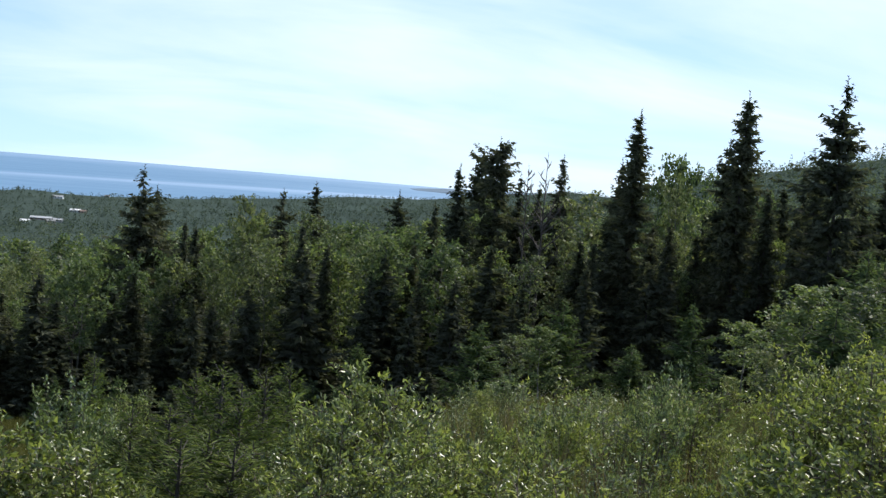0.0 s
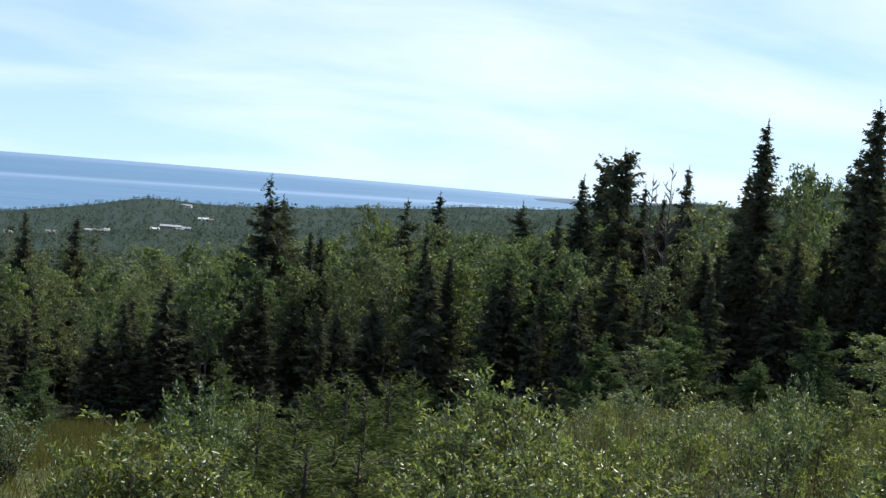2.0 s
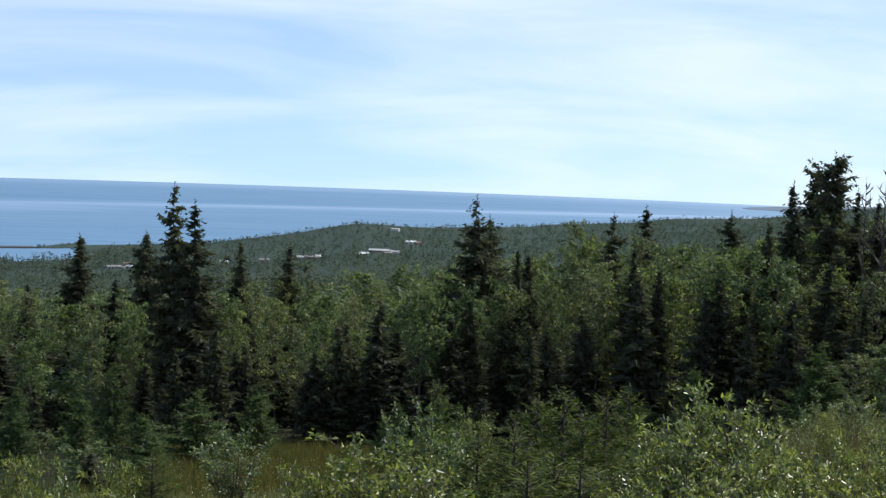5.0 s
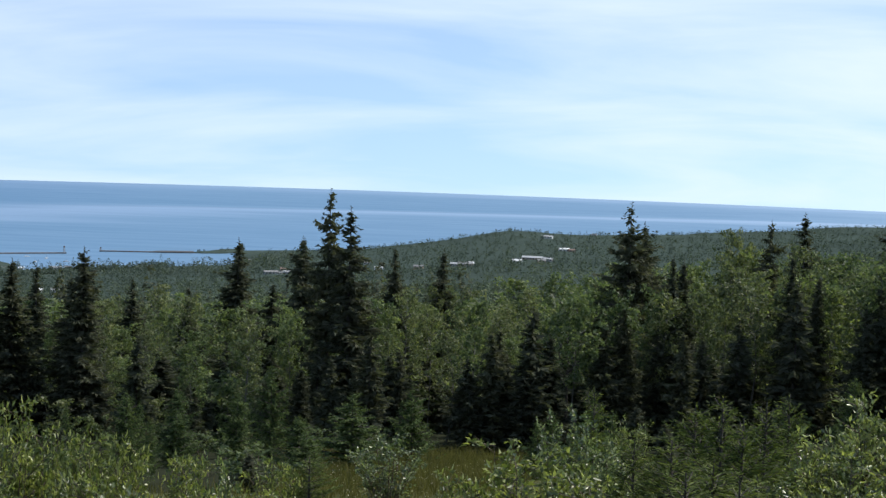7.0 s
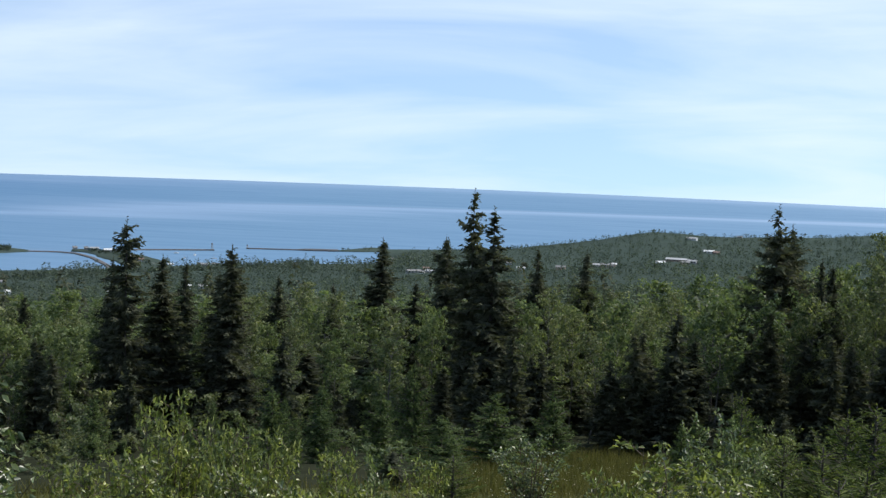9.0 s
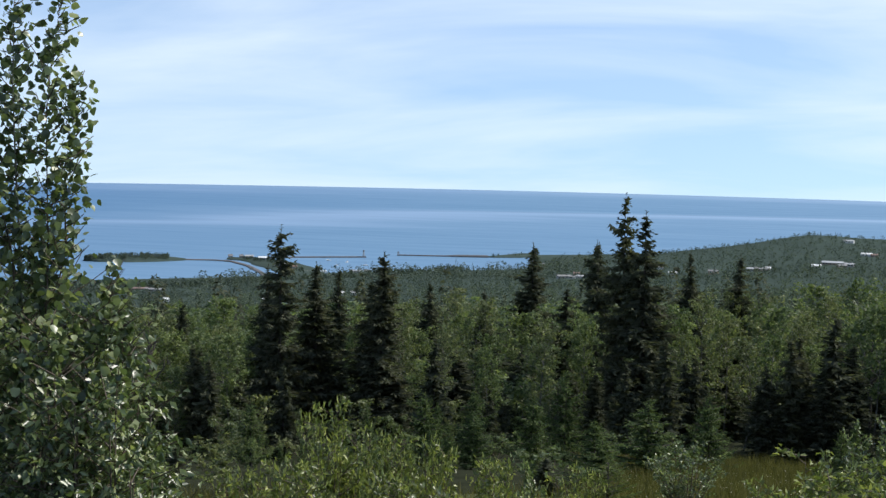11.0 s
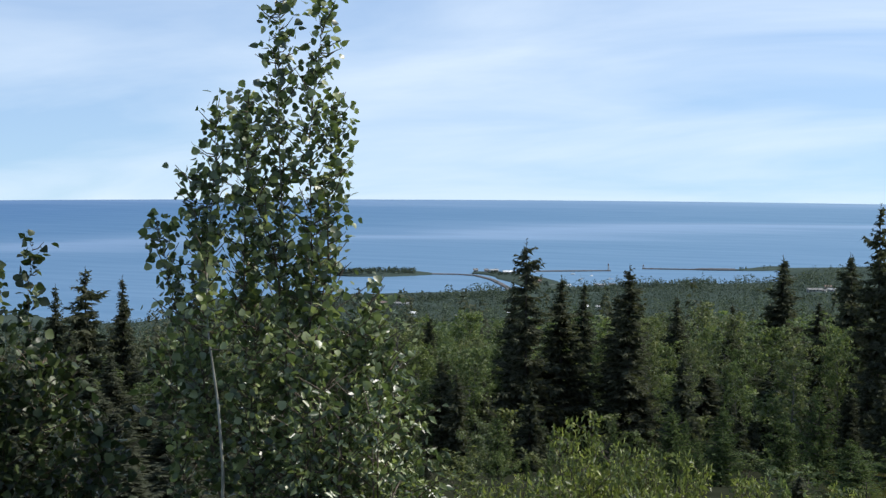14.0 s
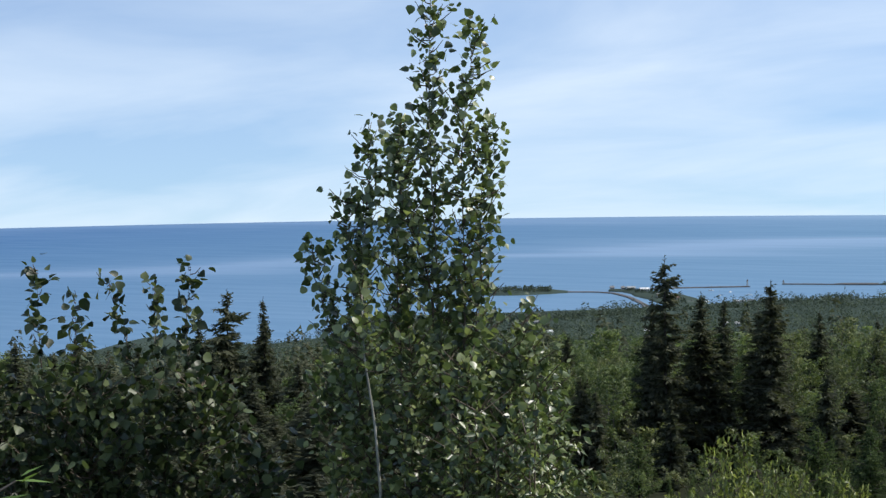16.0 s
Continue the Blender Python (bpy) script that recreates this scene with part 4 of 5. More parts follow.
BUSHES = [
    shrub("willow_bush", "grey-green willow bush with shining narrow leaves", rng, leaves=WILLOW, wide=0.42, leaf=0.05, spread=0.56, stems=14, per=20),
    shrub("willow_bush", "grey-green willow bush with shining narrow leaves", rng, leaves=WILLOW, wide=0.4, leaf=0.047, spread=0.62, stems=14, per=20),
    shrub("alder_bush", "light green alder bush with drooping leaves", rng, leaves=ALDER, wide=0.48, leaf=0.054, spread=0.46, stems=11, per=16, up=0.1),
    shrub("alder_bush", "light green alder bush with drooping leaves", rng, leaves=ALDER, wide=0.45, leaf=0.051, spread=0.42, stems=11, per=16, up=0.0),
    shrub("birch_bush", "low dark green birch bush with small leaves", rng, leaves=NEAR_ASPEN, wide=0.65, leaf=0.056, stems=14, per=15, low=0.12),
]
BUSHES += [
    shrub("undergrowth_bush", "dark green undergrowth bush at the foot of the wood", rng, leaves=ASPEN, wide=0.7, leaf=0.11, stems=5, twigs=8, per=14, shape=TRI),
    shrub("undergrowth_bush", "dull green undergrowth bush at the foot of the wood", rng, leaves=POPLAR, wide=0.6, leaf=0.11, stems=5, twigs=8, per=14, shape=TRI),
]
BUSHES += [shrub("birch_bush", "tall olive green birch bush with upright leafy shoots", rng, leaves=ALDER, height=2.6, spread=0.66, wide=0.5, leaf=0.052, stems=22, twigs=24, per=16, low=0.2)]
TALLNESS = [1.6] * 7 + [2.6]
BUSH_USED = [False] * len(BUSHES)


def bush(i, heading, d, h, wide=1.0):
    m = at_spot(heading, d, rng.uniform(0, 360), h / TALLNESS[i] * wide * 1.1, h / TALLNESS[i] * 0.97, 0.04)
    if not BUSH_USED[i]:
        BUSH_USED[i] = True
        BUSHES[i].matrix_basis = m
        tagged(BUSHES[i], group="bushes of the clearing")
    else:
        tagged(planted(BUSHES[i], m), group="bushes of the clearing")


def bush_to(i, heading, top, d, wide):
    """A bush whose top stands at an angle to eye level."""
    h = EYE + d * math.tan(radians(top)) - spot(heading, d).z
    bush(i, heading, d, max(h, 0.4) * (1.12, 1.12, 1.12, 1.17, 1.06, 1, 1, 1.08)[i], max(wide, 0.75) if i != 4 and heading > 0 else max(wide, 0.5))


# large bushes: kind, heading, angle of the top, distance, width
for row in (
        (0, 15.6, -9.5, 11.3, 0.85), (1, 16.6, -9.2, 10.9, 0.85), (0, 17.6, -9.6, 10.8, 0.85), (1, 18.6, -10.4, 10.6, 0.85), (0, 19.6, -11.4, 9.8, 0.9), (1, 14.9, -11.0, 10.6, 0.75),
        (0, 16.2, -11.3, 9.6, 0.95), (1, 17.7, -11.6, 9.2, 0.95), (0, 20.8, -10.8, 10.2, 0.8), (1, 21.9, -11.1, 10.0, 0.8), (0, 22.9, -12.2, 9.4, 0.9), (1, 19.0, -12.6, 8.8, 1.0), (0, 15.2, -12.6, 9.2, 0.9)):
    bush_to(*row)
for row in (
        (4, 5.3, -10.5, 19.0, 0.8), (1, 7.2, -10.5, 20.5, 0.6), (4, 6.2, -11.4, 17.0, 0.7), (4, -1.75, -11.5, 26.0, 1.15), (2, 8.7, -13.2, 12.0, 0.4),
        (2, 2.5, -11.8, 9.6, 0.9), (3, 3.7, -12.3, 9.3, 1.0), (2, 4.9, -12.6, 9.2, 1.0), (3, 6.1, -12.9, 9.0, 1.0), (2, 7.4, -13.2, 9.0, 0.9), (3, 1.2, -13.2, 9.4, 0.6)):
    bush_to(*row)
for row in (
        (7, 31.8, -7.5, 10.2, 0.5), (7, 32.6, -7.3, 10.6, 0.55), (7, 33.6, -7.0, 9.6, 0.6), (7, 34.8, -6.8, 9.6, 0.7), (7, 36.5, -6.6, 8.8, 0.9), (7, 39.0, -6.6, 9.5, 1.2),
        (7, 33.0, -7.7, 8.8, 1.0), (7, 34.3, -7.3, 8.6, 1.0), (7, 35.6, -7.6, 8.2, 1.0), (3, 31.6, -11.6, 8.4, 1.0), (2, 32.7, -10.8, 8.0, 1.0), (3, 33.8, -10.4, 7.8, 1.0), (2, 34.9, -10.6, 7.8, 1.0), (3, 33.2, -13.0, 7.2, 1.0), (2, 34.4, -13.0, 7.0, 1.0),
        (7, 32.8, -9.4, 9.0, 0.6), (7, 34.2, -9.2, 8.8, 0.7), (4, 30.6, -11.0, 9.6, 0.6), (4, 27.4, -8.2, 17.0, 0.5), (2, 23.7, -9.7, 15.0, 0.4), (4, 26.3, -8.9, 19.0, 0.5), (2, 28.5, -9.0, 18.0, 0.5), (4, 22.5, -10.2, 18.0, 0.5)):
    bush_to(*row)
# brush in separate clumps of uneven height
for row in (
        (2, -19.5, -13.2, 9.6, 0.5), (3, -18.4, -13.2, 9.4, 0.5), (2, -17.2, -12.6, 9.8, 0.5), (3, -15.8, -10.9, 9.4, 0.42), (2, -15.1, -11.6, 9.6, 0.4), (3, -13.5, -11.9, 9.8, 0.4),
        (2, -12.5, -11.6, 9.6, 0.38), (3, -11.5, -12.2, 10.0, 0.38), (2, -9.8, -12.7, 9.6, 0.44), (3, -9.0, -12.7, 9.8, 0.44), (4, -8.2, -12.6, 10.2, 0.37), (2, -6.9, -13.1, 10.2, 0.44), (3, -5.6, -12.9, 10.4, 0.44)):
    bush_to(*row)
for row in (
        (2, -18.9, -13.6, 9.0, 0.7), (3, -16.3, -12.9, 9.0, 0.7), (0, -14.2, -13.3, 9.2, 0.7), (3, -12.9, -13.3, 9.0, 0.7), (2, -10.6, -13.7, 9.2, 0.7), (3, -8.4, -13.9, 9.4, 0.7), (2, -6.2, -13.8, 9.6, 0.7),
        (0, -15.4, -13.4, 8.8, 0.7), (0, -12.1, -13.7, 8.8, 0.7)):
    bush_to(*row)
for row in (
        (4, -14.3, -13.4, 10.5, 0.6), (4, -16.6, -13.4, 10.4, 0.6), (4, -7.6, -13.6, 11.0, 0.6), (4, -12.0, -13.8, 9.0, 0.7),
        (3, -17.9, -14.3, 8.4, 0.8), (3, -10.0, -14.2, 8.6, 0.8), (2, -22.0, -13.6, 9.0, 0.9), (4, -24.0, -13.4, 10.0, 1.0)):
    bush_to(*row)
for _ in range(30):
    bush((0, 4, 2, 4)[int(rng.integers(0, 4))], rng.uniform(19.5, 31), rng.uniform(10.5, 28), rng.uniform(0.55, 1.3), rng.uniform(0.6, 0.9))
for _ in range(18):
    bush((4, 2, 4, 3)[int(rng.integers(0, 4))], rng.uniform(19.5, 31), rng.uniform(12, 32), rng.uniform(0.45, 0.95), rng.uniform(0.5, 0.9))
# leafy herbs standing close together in the clearing
HERBS = [shrub("herb_clump", k, rng, height=1.0, spread=0.4, stems=9, twigs=9, per=8, leaf=0.05, wide=0.36, leaves=m, shoots=True)
         for k, m in (("upright leafy herbs with narrow pale leaves", WILLOW), ("upright leafy herbs with yellowing leaves", ALDER), ("upright dark green herbs gone to seed", NEAR_ASPEN))]
NESTS = [(rng.uniform(19.8, 32), rng.uniform(9.5, 34)) for _ in range(24)] + [(rng.uniform(3, 9), rng.uniform(9, 16)) for _ in range(3)]
for i in range(110):
    a, d = NESTS[i % len(NESTS)]
    heading, d = a + rng.normal(0, 8.0 / d), d + rng.normal(0, 0.6)
    h = rng.uniform(0.35, 1.0) * (1.35 if i % 5 == 0 else 1.0)
    one = HERBS[i] if i < 3 else planted(HERBS[i % 3], at_spot(0, 9))
    one.matrix_basis = at_spot(heading, max(d, 8.8), rng.uniform(0, 360), h * rng.uniform(0.9, 1.3), h, 0.04)
    tagged(one, group="herbs of the clearing")
for _ in range(22):
    bush((0, 4, 2, 3)[int(rng.integers(0, 4))], rng.uniform(19.5, 31.5), rng.uniform(27, 46), rng.uniform(0.7, 1.5), rng.uniform(0.7, 1.1))
for heading, d, top in ((31.2, 46, -5.4), (32.5, 44, -4.7), (33.9, 42, -4.5), (29.8, 50, -6.3), (30.7, 40, -7.0), (22.4, 58, -7.2), (21.2, 60, -7.6)):
    plant(ASPENS[(0, 4)[count % 2]], heading, d, (EYE + d * math.tan(radians(top)) - spot(heading, d).z) * 1.08, 8.0, 1.6, "thickets under the aspens")
    count += 1
# undergrowth along the foot of the wood
for row_d, step in ((58, 2.0), (64, 1.9), (69, 1.7), (74, 1.6)):
    a = -43.0
    while a < 41:
        a += step * rng.uniform(0.6, 1.4)
        if row_d < 71 and -4 < a < 31 or row_d < 60 and -28 < a:
            continue
        bush(int(rng.integers(5, 7)), a, row_d + rng.uniform(-3, 3), rng.uniform(0.7, 1.6), rng.uniform(1.3, 1.9))
for row_d, step in ((36, 7.0), (46, 6.0), (57, 5.0)):
    a = -42.0
    while a < 40:
        a += step * rng.uniform(0.6, 1.4)
        if -6 < a < 31 or -28 < a and row_d > 50:
            continue
        bush(int(rng.integers(5, 7)), a, row_d + rng.uniform(-4, 4), rng.uniform(0.6, 1.2), rng.uniform(1.2, 1.8))

# young trees on the slope below the brush
for i in range(40):
    heading, d = rng.uniform(-27, -5.5), rng.uniform(30, 68)
    top = rng.uniform(-11.8, -9.6) if d > 45 else rng.uniform(-13.0, -11.4)
    h = EYE + d * math.tan(radians(top)) - spot(heading, d).z
    if not 0.8 < h < 6:
        continue
    if i % 5 < 2:
        stand("fir", [(heading, d, h * 0.85, 0.17 * h + 0.15)], "young firs below the brush")
    elif i % 5 == 2:
        stand("small", [(heading, d, h * 0.8, 0.2 * h + 0.2)], "young spruces below the brush")
    else:
        plant(THICKETS[i % 2], heading, d, h * 0.8, 3.0, rng.uniform(0.8, 1.1), "thickets below the brush")
for i in range(16):
    heading, d = rng.uniform(3.5, 19), rng.uniform(36, 66)
    h = EYE + d * math.tan(radians(rng.uniform(-10.2, -8.6))) - spot(heading, d).z
    if 0.8 < h < 5:
        stand(("fir", "small")[i % 2], [(heading, d, h * 0.8, 0.2 * h + 0.2)], "young spruces below the brush")

# young spruces with bare leaders among the bushes
SAPLINGS = [sapling("spruce_sapling", "young blue-green spruce with a bare leading shoot", rng, whorls=k) for k in (15, 17)]
for i, (heading, top, d, w) in enumerate((
        (6.0, -9.2, 20.0, 0.5), (9.8, -9.5, 15.0, 0.7), (10.8, -9.2, 14.5, 0.65), (11.6, -9.9, 13.0, 0.6), (12.4, -9.3, 14.5, 0.65), (13.2, -9.0, 19.0, 0.6), (9.0, -10.9, 14.0, 0.7), (10.6, -11.5, 11.5, 0.75), (9.6, -12.0, 11.0, 0.7), (11.6, -12.2, 10.8, 0.7),
        (12.2, -11.9, 12.5, 0.65), (7.6, -11.0, 15.0, 0.6), (5.2, -11.4, 17.0, 0.55), (13.6, -11.2, 13.0, 0.6), (-12.5, -11.6, 24.0, 0.6), (29.2, -8.6, 22.0, 0.5), (-4.7, -12.2, 22.0, 0.7))):
    h = EYE + d * math.tan(radians(top)) - spot(heading, d).z
    m = at_spot(heading, d, 50 * i, w / 0.5, h / 2.0, 0.04)
    if i < 2:
        SAPLINGS[i].matrix_basis = m
        tagged(SAPLINGS[i], group="spruce saplings")
    else:
        tagged(planted(SAPLINGS[i % 2], m), group="spruce saplings")


# ---- grass, weeds and small flowers ----
def meadow(name, label, n, d0, d1, a0, a1, seed, tall, mat, wide):
    r = np.random.default_rng(seed)
    a, d = r.uniform(a0, a1, n), np.sqrt(r.uniform(d0 * d0, d1 * d1, n))
    clump = np.array([noise.noise((p * 0.35, q * 0.25, 5)) for p, q in zip(a, d)])
    at = np.array([spot(p, q, -0.03) for p, q in zip(a, d)])
    long = tall * r.uniform(0.45, 1.2, n) * (1 + 0.5 * clump)
    along = r.normal(0, 0.45, (n, 3)) + np.array([0, 0, 1.0])
    v, f = blades(at, along, r.normal(0, 1, (n, 3)) * np.array([1, 1, 0.1]), long, wide)
    return thing(name, label, "grass", kind="stuff", data=mesh_tris(name, v, f, mat))


meadow("meadow_grass", "tall yellow-green meadow grass going to seed", 24000, 12, 34, -44, 42, 21, 0.5, GRASS, 0.014)
meadow("meadow_grass", "tall yellow-green meadow grass going to seed", 22000, 30, 66, -5.8, 3.6, 25, 0.55, GRASS, 0.018)
meadow("meadow_grass", "tall yellow-green meadow grass going to seed", 9000, 34, 60, 19, 31, 26, 0.5, GRASS, 0.02)
meadow("meadow_grass", "tall yellow-green meadow grass going to seed", 9000, 5, 13, -44, 44, 22, 0.5, GRASS, 0.008)
WEED = foliage("dry_weed_stems", (0.08, 0.07, 0.035), (0.14, 0.12, 0.06), (0.23, 0.2, 0.11), 0.7, 0.25, shine=0.1)
meadow("tall_weeds", "tall brown and green weeds gone to seed", 6500, 11, 34, 19.5, 32, 23, 0.9, WEED, 0.014)
meadow("tall_weeds", "tall brown and green weeds gone to seed", 5000, 11, 32, 19.5, 31, 24, 0.45, NEAR_ASPEN, 0.014)
FLOWER = foliage("pale_flower_heads", (0.4, 0.38, 0.3), (0.55, 0.53, 0.45), (0.7, 0.68, 0.6), 0.8, 0.2)


def flowers(n, d0, d1, a0, a1, seed, lift):
    r = np.random.default_rng(seed)
    a, d = r.uniform(a0, a1, n), r.uniform(d0, d1, n)
    at = np.array([spot(p, q, lift * r.uniform(0.6, 1.2)) for p, q in zip(a, d)])
    size = r.uniform(0.01, 0.024, n)
    v, f = blades(at, r.normal(0, 1, (n, 3)), r.normal(0, 0.5, (n, 3)) + np.array([0, 0, 1.0]), size, size)
    return thing("wildflowers", "small pale wildflowers scattered through the grass", "flowers", kind="stuff", data=mesh_tris("wildflowers", v, f, FLOWER))


flowers(1500, 14, 40, 19, 31, 31, 0.6)
flowers(1600, 30, 58, 22, 31, 33, 0.75)
flowers(500, 18, 40, -4, 4, 32, 0.5)


# ---- the young aspen close by ----
def near_aspen(name, label, heading, d, stems, seed, single, leaf=0.0335, twig_gap=0.0112, leaves=NEAR_ASPEN, pale=2):
    """A leafy aspen clump. Each stem: (metres aside, metres over the eye, metres back) from foot to tip, and where leaves begin."""
    r = np.random.default_rng(seed)
    f3 = np.array([math.sin(radians(heading)), math.cos(radians(heading)), 0])
    s3 = np.array([math.cos(radians(heading)), -math.sin(radians(heading)), 0])
    foot = spot(heading, d, -0.05)
    tree = thing(name, label, "tree", at=Matrix.Translation(foot))
    at, along, twig_paths, owner, stem_obs = [], [], [], [], []
    for pts, begin, bushy in stems:
        p = np.array([s3 * u + f3 * w + np.array([0, 0, EYE + v - foot.z]) for u, v, w in pts])
        length = np.concatenate([[0], np.cumsum(np.linalg.norm(np.diff(p, axis=0), axis=1))])
        fine = np.linspace(0, length[-1], 14)
        q = np.stack([np.interp(fine, length, p[:, k]) for k in range(3)], 1)
        q[1:-1] += 0.25 * (q[:-2] + q[2:] - 2 * q[1:-1]) + r.normal(0, 0.006, (12, 3))
        thick = (0.004 if len(stem_obs) < pale else 0.003) + (0.0024 if len(stem_obs) < pale else 0.0014) * length[-1]
        v, f = tubes([[(*k, thick * (1.05 - s)) for k, s in zip(q, np.linspace(0, 1, 14))]], 6)
        stem_obs.append(part("stem", mesh_tris("stem", v, f, NEAR_BARK if len(stem_obs) < pale else TWIG), tree))
        x = begin * length[-1]
        while x < length[-1] + 0.02:
            s = min(x / length[-1], 1)
            base = np.array([np.interp(x, fine, q[:, k]) for k in range(3)])
            b = r.random() * 2 * math.pi
            way = np.array([math.cos(b), math.sin(b), r.uniform(0.2, 1.3)])
            way /= np.linalg.norm(way)
            long = bushy * r.uniform(0.05, 0.31) * (1.25 - 0.85 * s)
            end = base + way * long
            twig_paths.append([(*base, 0.0032), (*((base + end) / 2 + np.array([0, 0, -0.01])), 0.0024), (*end, 0.0014)])
            n = int(r.integers(3, 7) + long * 12)
            w = r.random(n)[:, None] * 0.9 + 0.1
            at.append(base + (end - base) * w + r.normal(0, 0.024, (n, 3)))
            along.append(way[None] * 0.4 + r.normal(0, 0.75, (n, 3)) + np.array([0, 0, -0.35]))
            owner += [len(stem_obs) - 1] * n
            x += twig_gap * (2.2 if bushy < 0.6 else 0.78 if bushy >= 1.1 else 1) * r.uniform(0.5, 1.5)
    at, along = np.concatenate(at), np.concatenate(along)
    n = len(at)
    normal = r.normal(0, 0.7, (n, 3)) + np.array([0, 0, 0.5])
    size = leaf * r.uniform(0.6, 1.2, n)
    order = r.permutation(n)
    pick, rest = order[:single], order[single:]
    v, f = tubes(twig_paths, 3)
    tagged(part("twig_spray", mesh_tris("twig_spray", v, f, TWIG), tree), kind="stuff")
    v, f = blades(at[rest], along[rest], normal[rest], size[rest], size[rest] * 0.98, OVATE)
    tagged(part("foliage", mesh_tris("foliage", v, f, leaves), tree), kind="stuff")
    lv, lf = OVATE
    one = mesh_tris("leaf", lv * np.array([1, 0.98, 1]), lf, leaves)
    for k in pick:
        a = unit(along[k])
        c = unit(np.cross(normal[k], a))
        u = np.cross(a, c)
        m = Matrix([[*(float(t) for t in (a[i] * size[k], c[i] * size[k], u[i] * size[k])), float(at[k][i])] for i in range(3)] + [[0, 0, 0, 1]])
        part("leaf", one, stem_obs[owner[k]], at=m)
    return tree


near_aspen("young_aspen", "young aspen clump with rounded dark green leaves against the lake", -27.4, 6.05, [
    ([(-0.05, -2.9, 0), (0.03, -1.15, 0), (0.04, -0.63, 0.02), (0.01, -0.27, 0), (0, 0.06, -0.03), (0.0, 0.4, 0), (0.02, 0.7, 0.02)], 0.3, 1.0),
    ([(-0.16, -2.9, -0.3), (-0.21, -1.15, -0.42), (-0.26, -0.8, -0.38), (-0.27, -0.5, -0.25), (-0.25, -0.16, 0), (-0.24, 0.12, 0.1)], 0.68, 0.8),
    ([(0.0, -2.9, -0.1), (0.11, -0.95, -0.1), (0.14, -0.38, -0.12), (0.13, 0.06, -0.1), (0.13, 0.35, -0.1), (0.19, 0.52, -0.08)], 0.3, 0.9),
    ([(0.02, -0.7, 0), (-0.02, -0.4, -0.1), (-0.1, -0.15, -0.15), (-0.13, 0.02, -0.18), (-0.11, 0.15, -0.2)], 0.2, 0.7),
    ([(-0.1, -1.1, 0.05), (-0.13, -0.6, 0.08), (-0.13, -0.25, 0.06), (-0.1, 0.02, 0.05)], 0.3, 0.75),
    ([(0.12, -0.9, -0.1), (0.2, -0.5, -0.05), (0.19, -0.22, 0), (0.22, -0.03, 0.02), (0.24, 0.15, 0.02)], 0.2, 0.75),
    ([(-0.2, -1.6, 0.1), (-0.33, -0.85, 0.05), (-0.44, -0.5, 0), (-0.46, -0.34, 0)], 0.25, 0.75),
    ([(-0.15, -1.8, 0.1), (-0.3, -0.9, -0.05), (-0.31, -0.35, -0.1), (-0.32, -0.12, -0.1)], 0.25, 0.75),
    ([(0.05, -2.9, -0.2), (0.2, -1.5, -0.2), (0.3, -0.95, -0.2), (0.36, -0.72, -0.2)], 0.25, 1.0),
    ([(0.05, -2.9, -0.1), (0.2, -1.7, -0.1), (0.3, -1.0, -0.05), (0.36, -0.62, 0)], 0.25, 1.1),
    ([(0.0, -2.9, -0.3), (0.28, -1.9, -0.3), (0.36, -1.25, -0.3), (0.38, -0.95, -0.3)], 0.25, 1.0),
    ([(0.0, -2.9, -0.35), (0.05, -1.9, -0.35), (0.1, -1.2, -0.35), (0.12, -0.75, -0.35)], 0.25, 1.2),
    ([(-0.2, -2.9, 0.1), (-0.34, -1.9, 0.2), (-0.4, -1.2, 0.2), (-0.42, -0.85, 0.2)], 0.3, 1.1),
    ([(0.0, -2.9, -0.25), (0.15, -2.0, -0.4), (0.25, -1.35, -0.4), (0.3, -0.95, -0.4)], 0.25, 1.3),
    ([(-0.05, -2.9, -0.1), (-0.1, -1.8, -0.2), (-0.1, -1.1, -0.2), (-0.08, -0.7, -0.2)], 0.25, 1.2),
    ([(0.0, -2.9, -0.2), (-0.02, -1.6, 0.2), (-0.1, -0.9, 0.2), (-0.12, -0.45, 0.2)], 0.25, 1.1),
], 41, 300)
near_aspen("young_aspen", "slender young aspen with leaves crowding below bare upright shoots", -41.0, 6.4, [
    ([(-0.05, -2.9, 0), (-0.06, -1.2, 0), (-0.08, -0.7, 0), (-0.07, -0.4, 0)], 0.78, 0.5),
    ([(0, -2.9, 0.1), (0.1, -1.2, 0.1), (0.06, -0.7, 0.1), (0.08, -0.5, 0.1)], 0.78, 0.5),
    ([(0, -2.9, -0.1), (-0.2, -1.4, -0.1), (-0.25, -0.85, 0)], 0.5, 1.1),
    ([(0.02, -2.9, -0.1), (0.05, -1.6, -0.1), (0.0, -0.9, -0.1)], 0.4, 1.3),
    ([(0.02, -2.9, -0.2), (0.2, -1.6, -0.2), (0.22, -0.95, -0.2)], 0.4, 1.2),
    ([(0.0, -2.9, -0.2), (-0.1, -1.7, -0.25), (-0.12, -1.1, -0.2)], 0.4, 1.4),
    ([(0.0, -2.9, -0.3), (0.1, -1.8, -0.3), (0.12, -0.85, -0.25)], 0.4, 1.4),
    ([(0.0, -2.9, -0.1), (-0.3, -1.8, -0.2), (-0.32, -0.95, -0.2)], 0.35, 1.4),
], 42, 100, leaf=0.041, twig_gap=0.011, leaves=SHADED_ASPEN, pale=0)
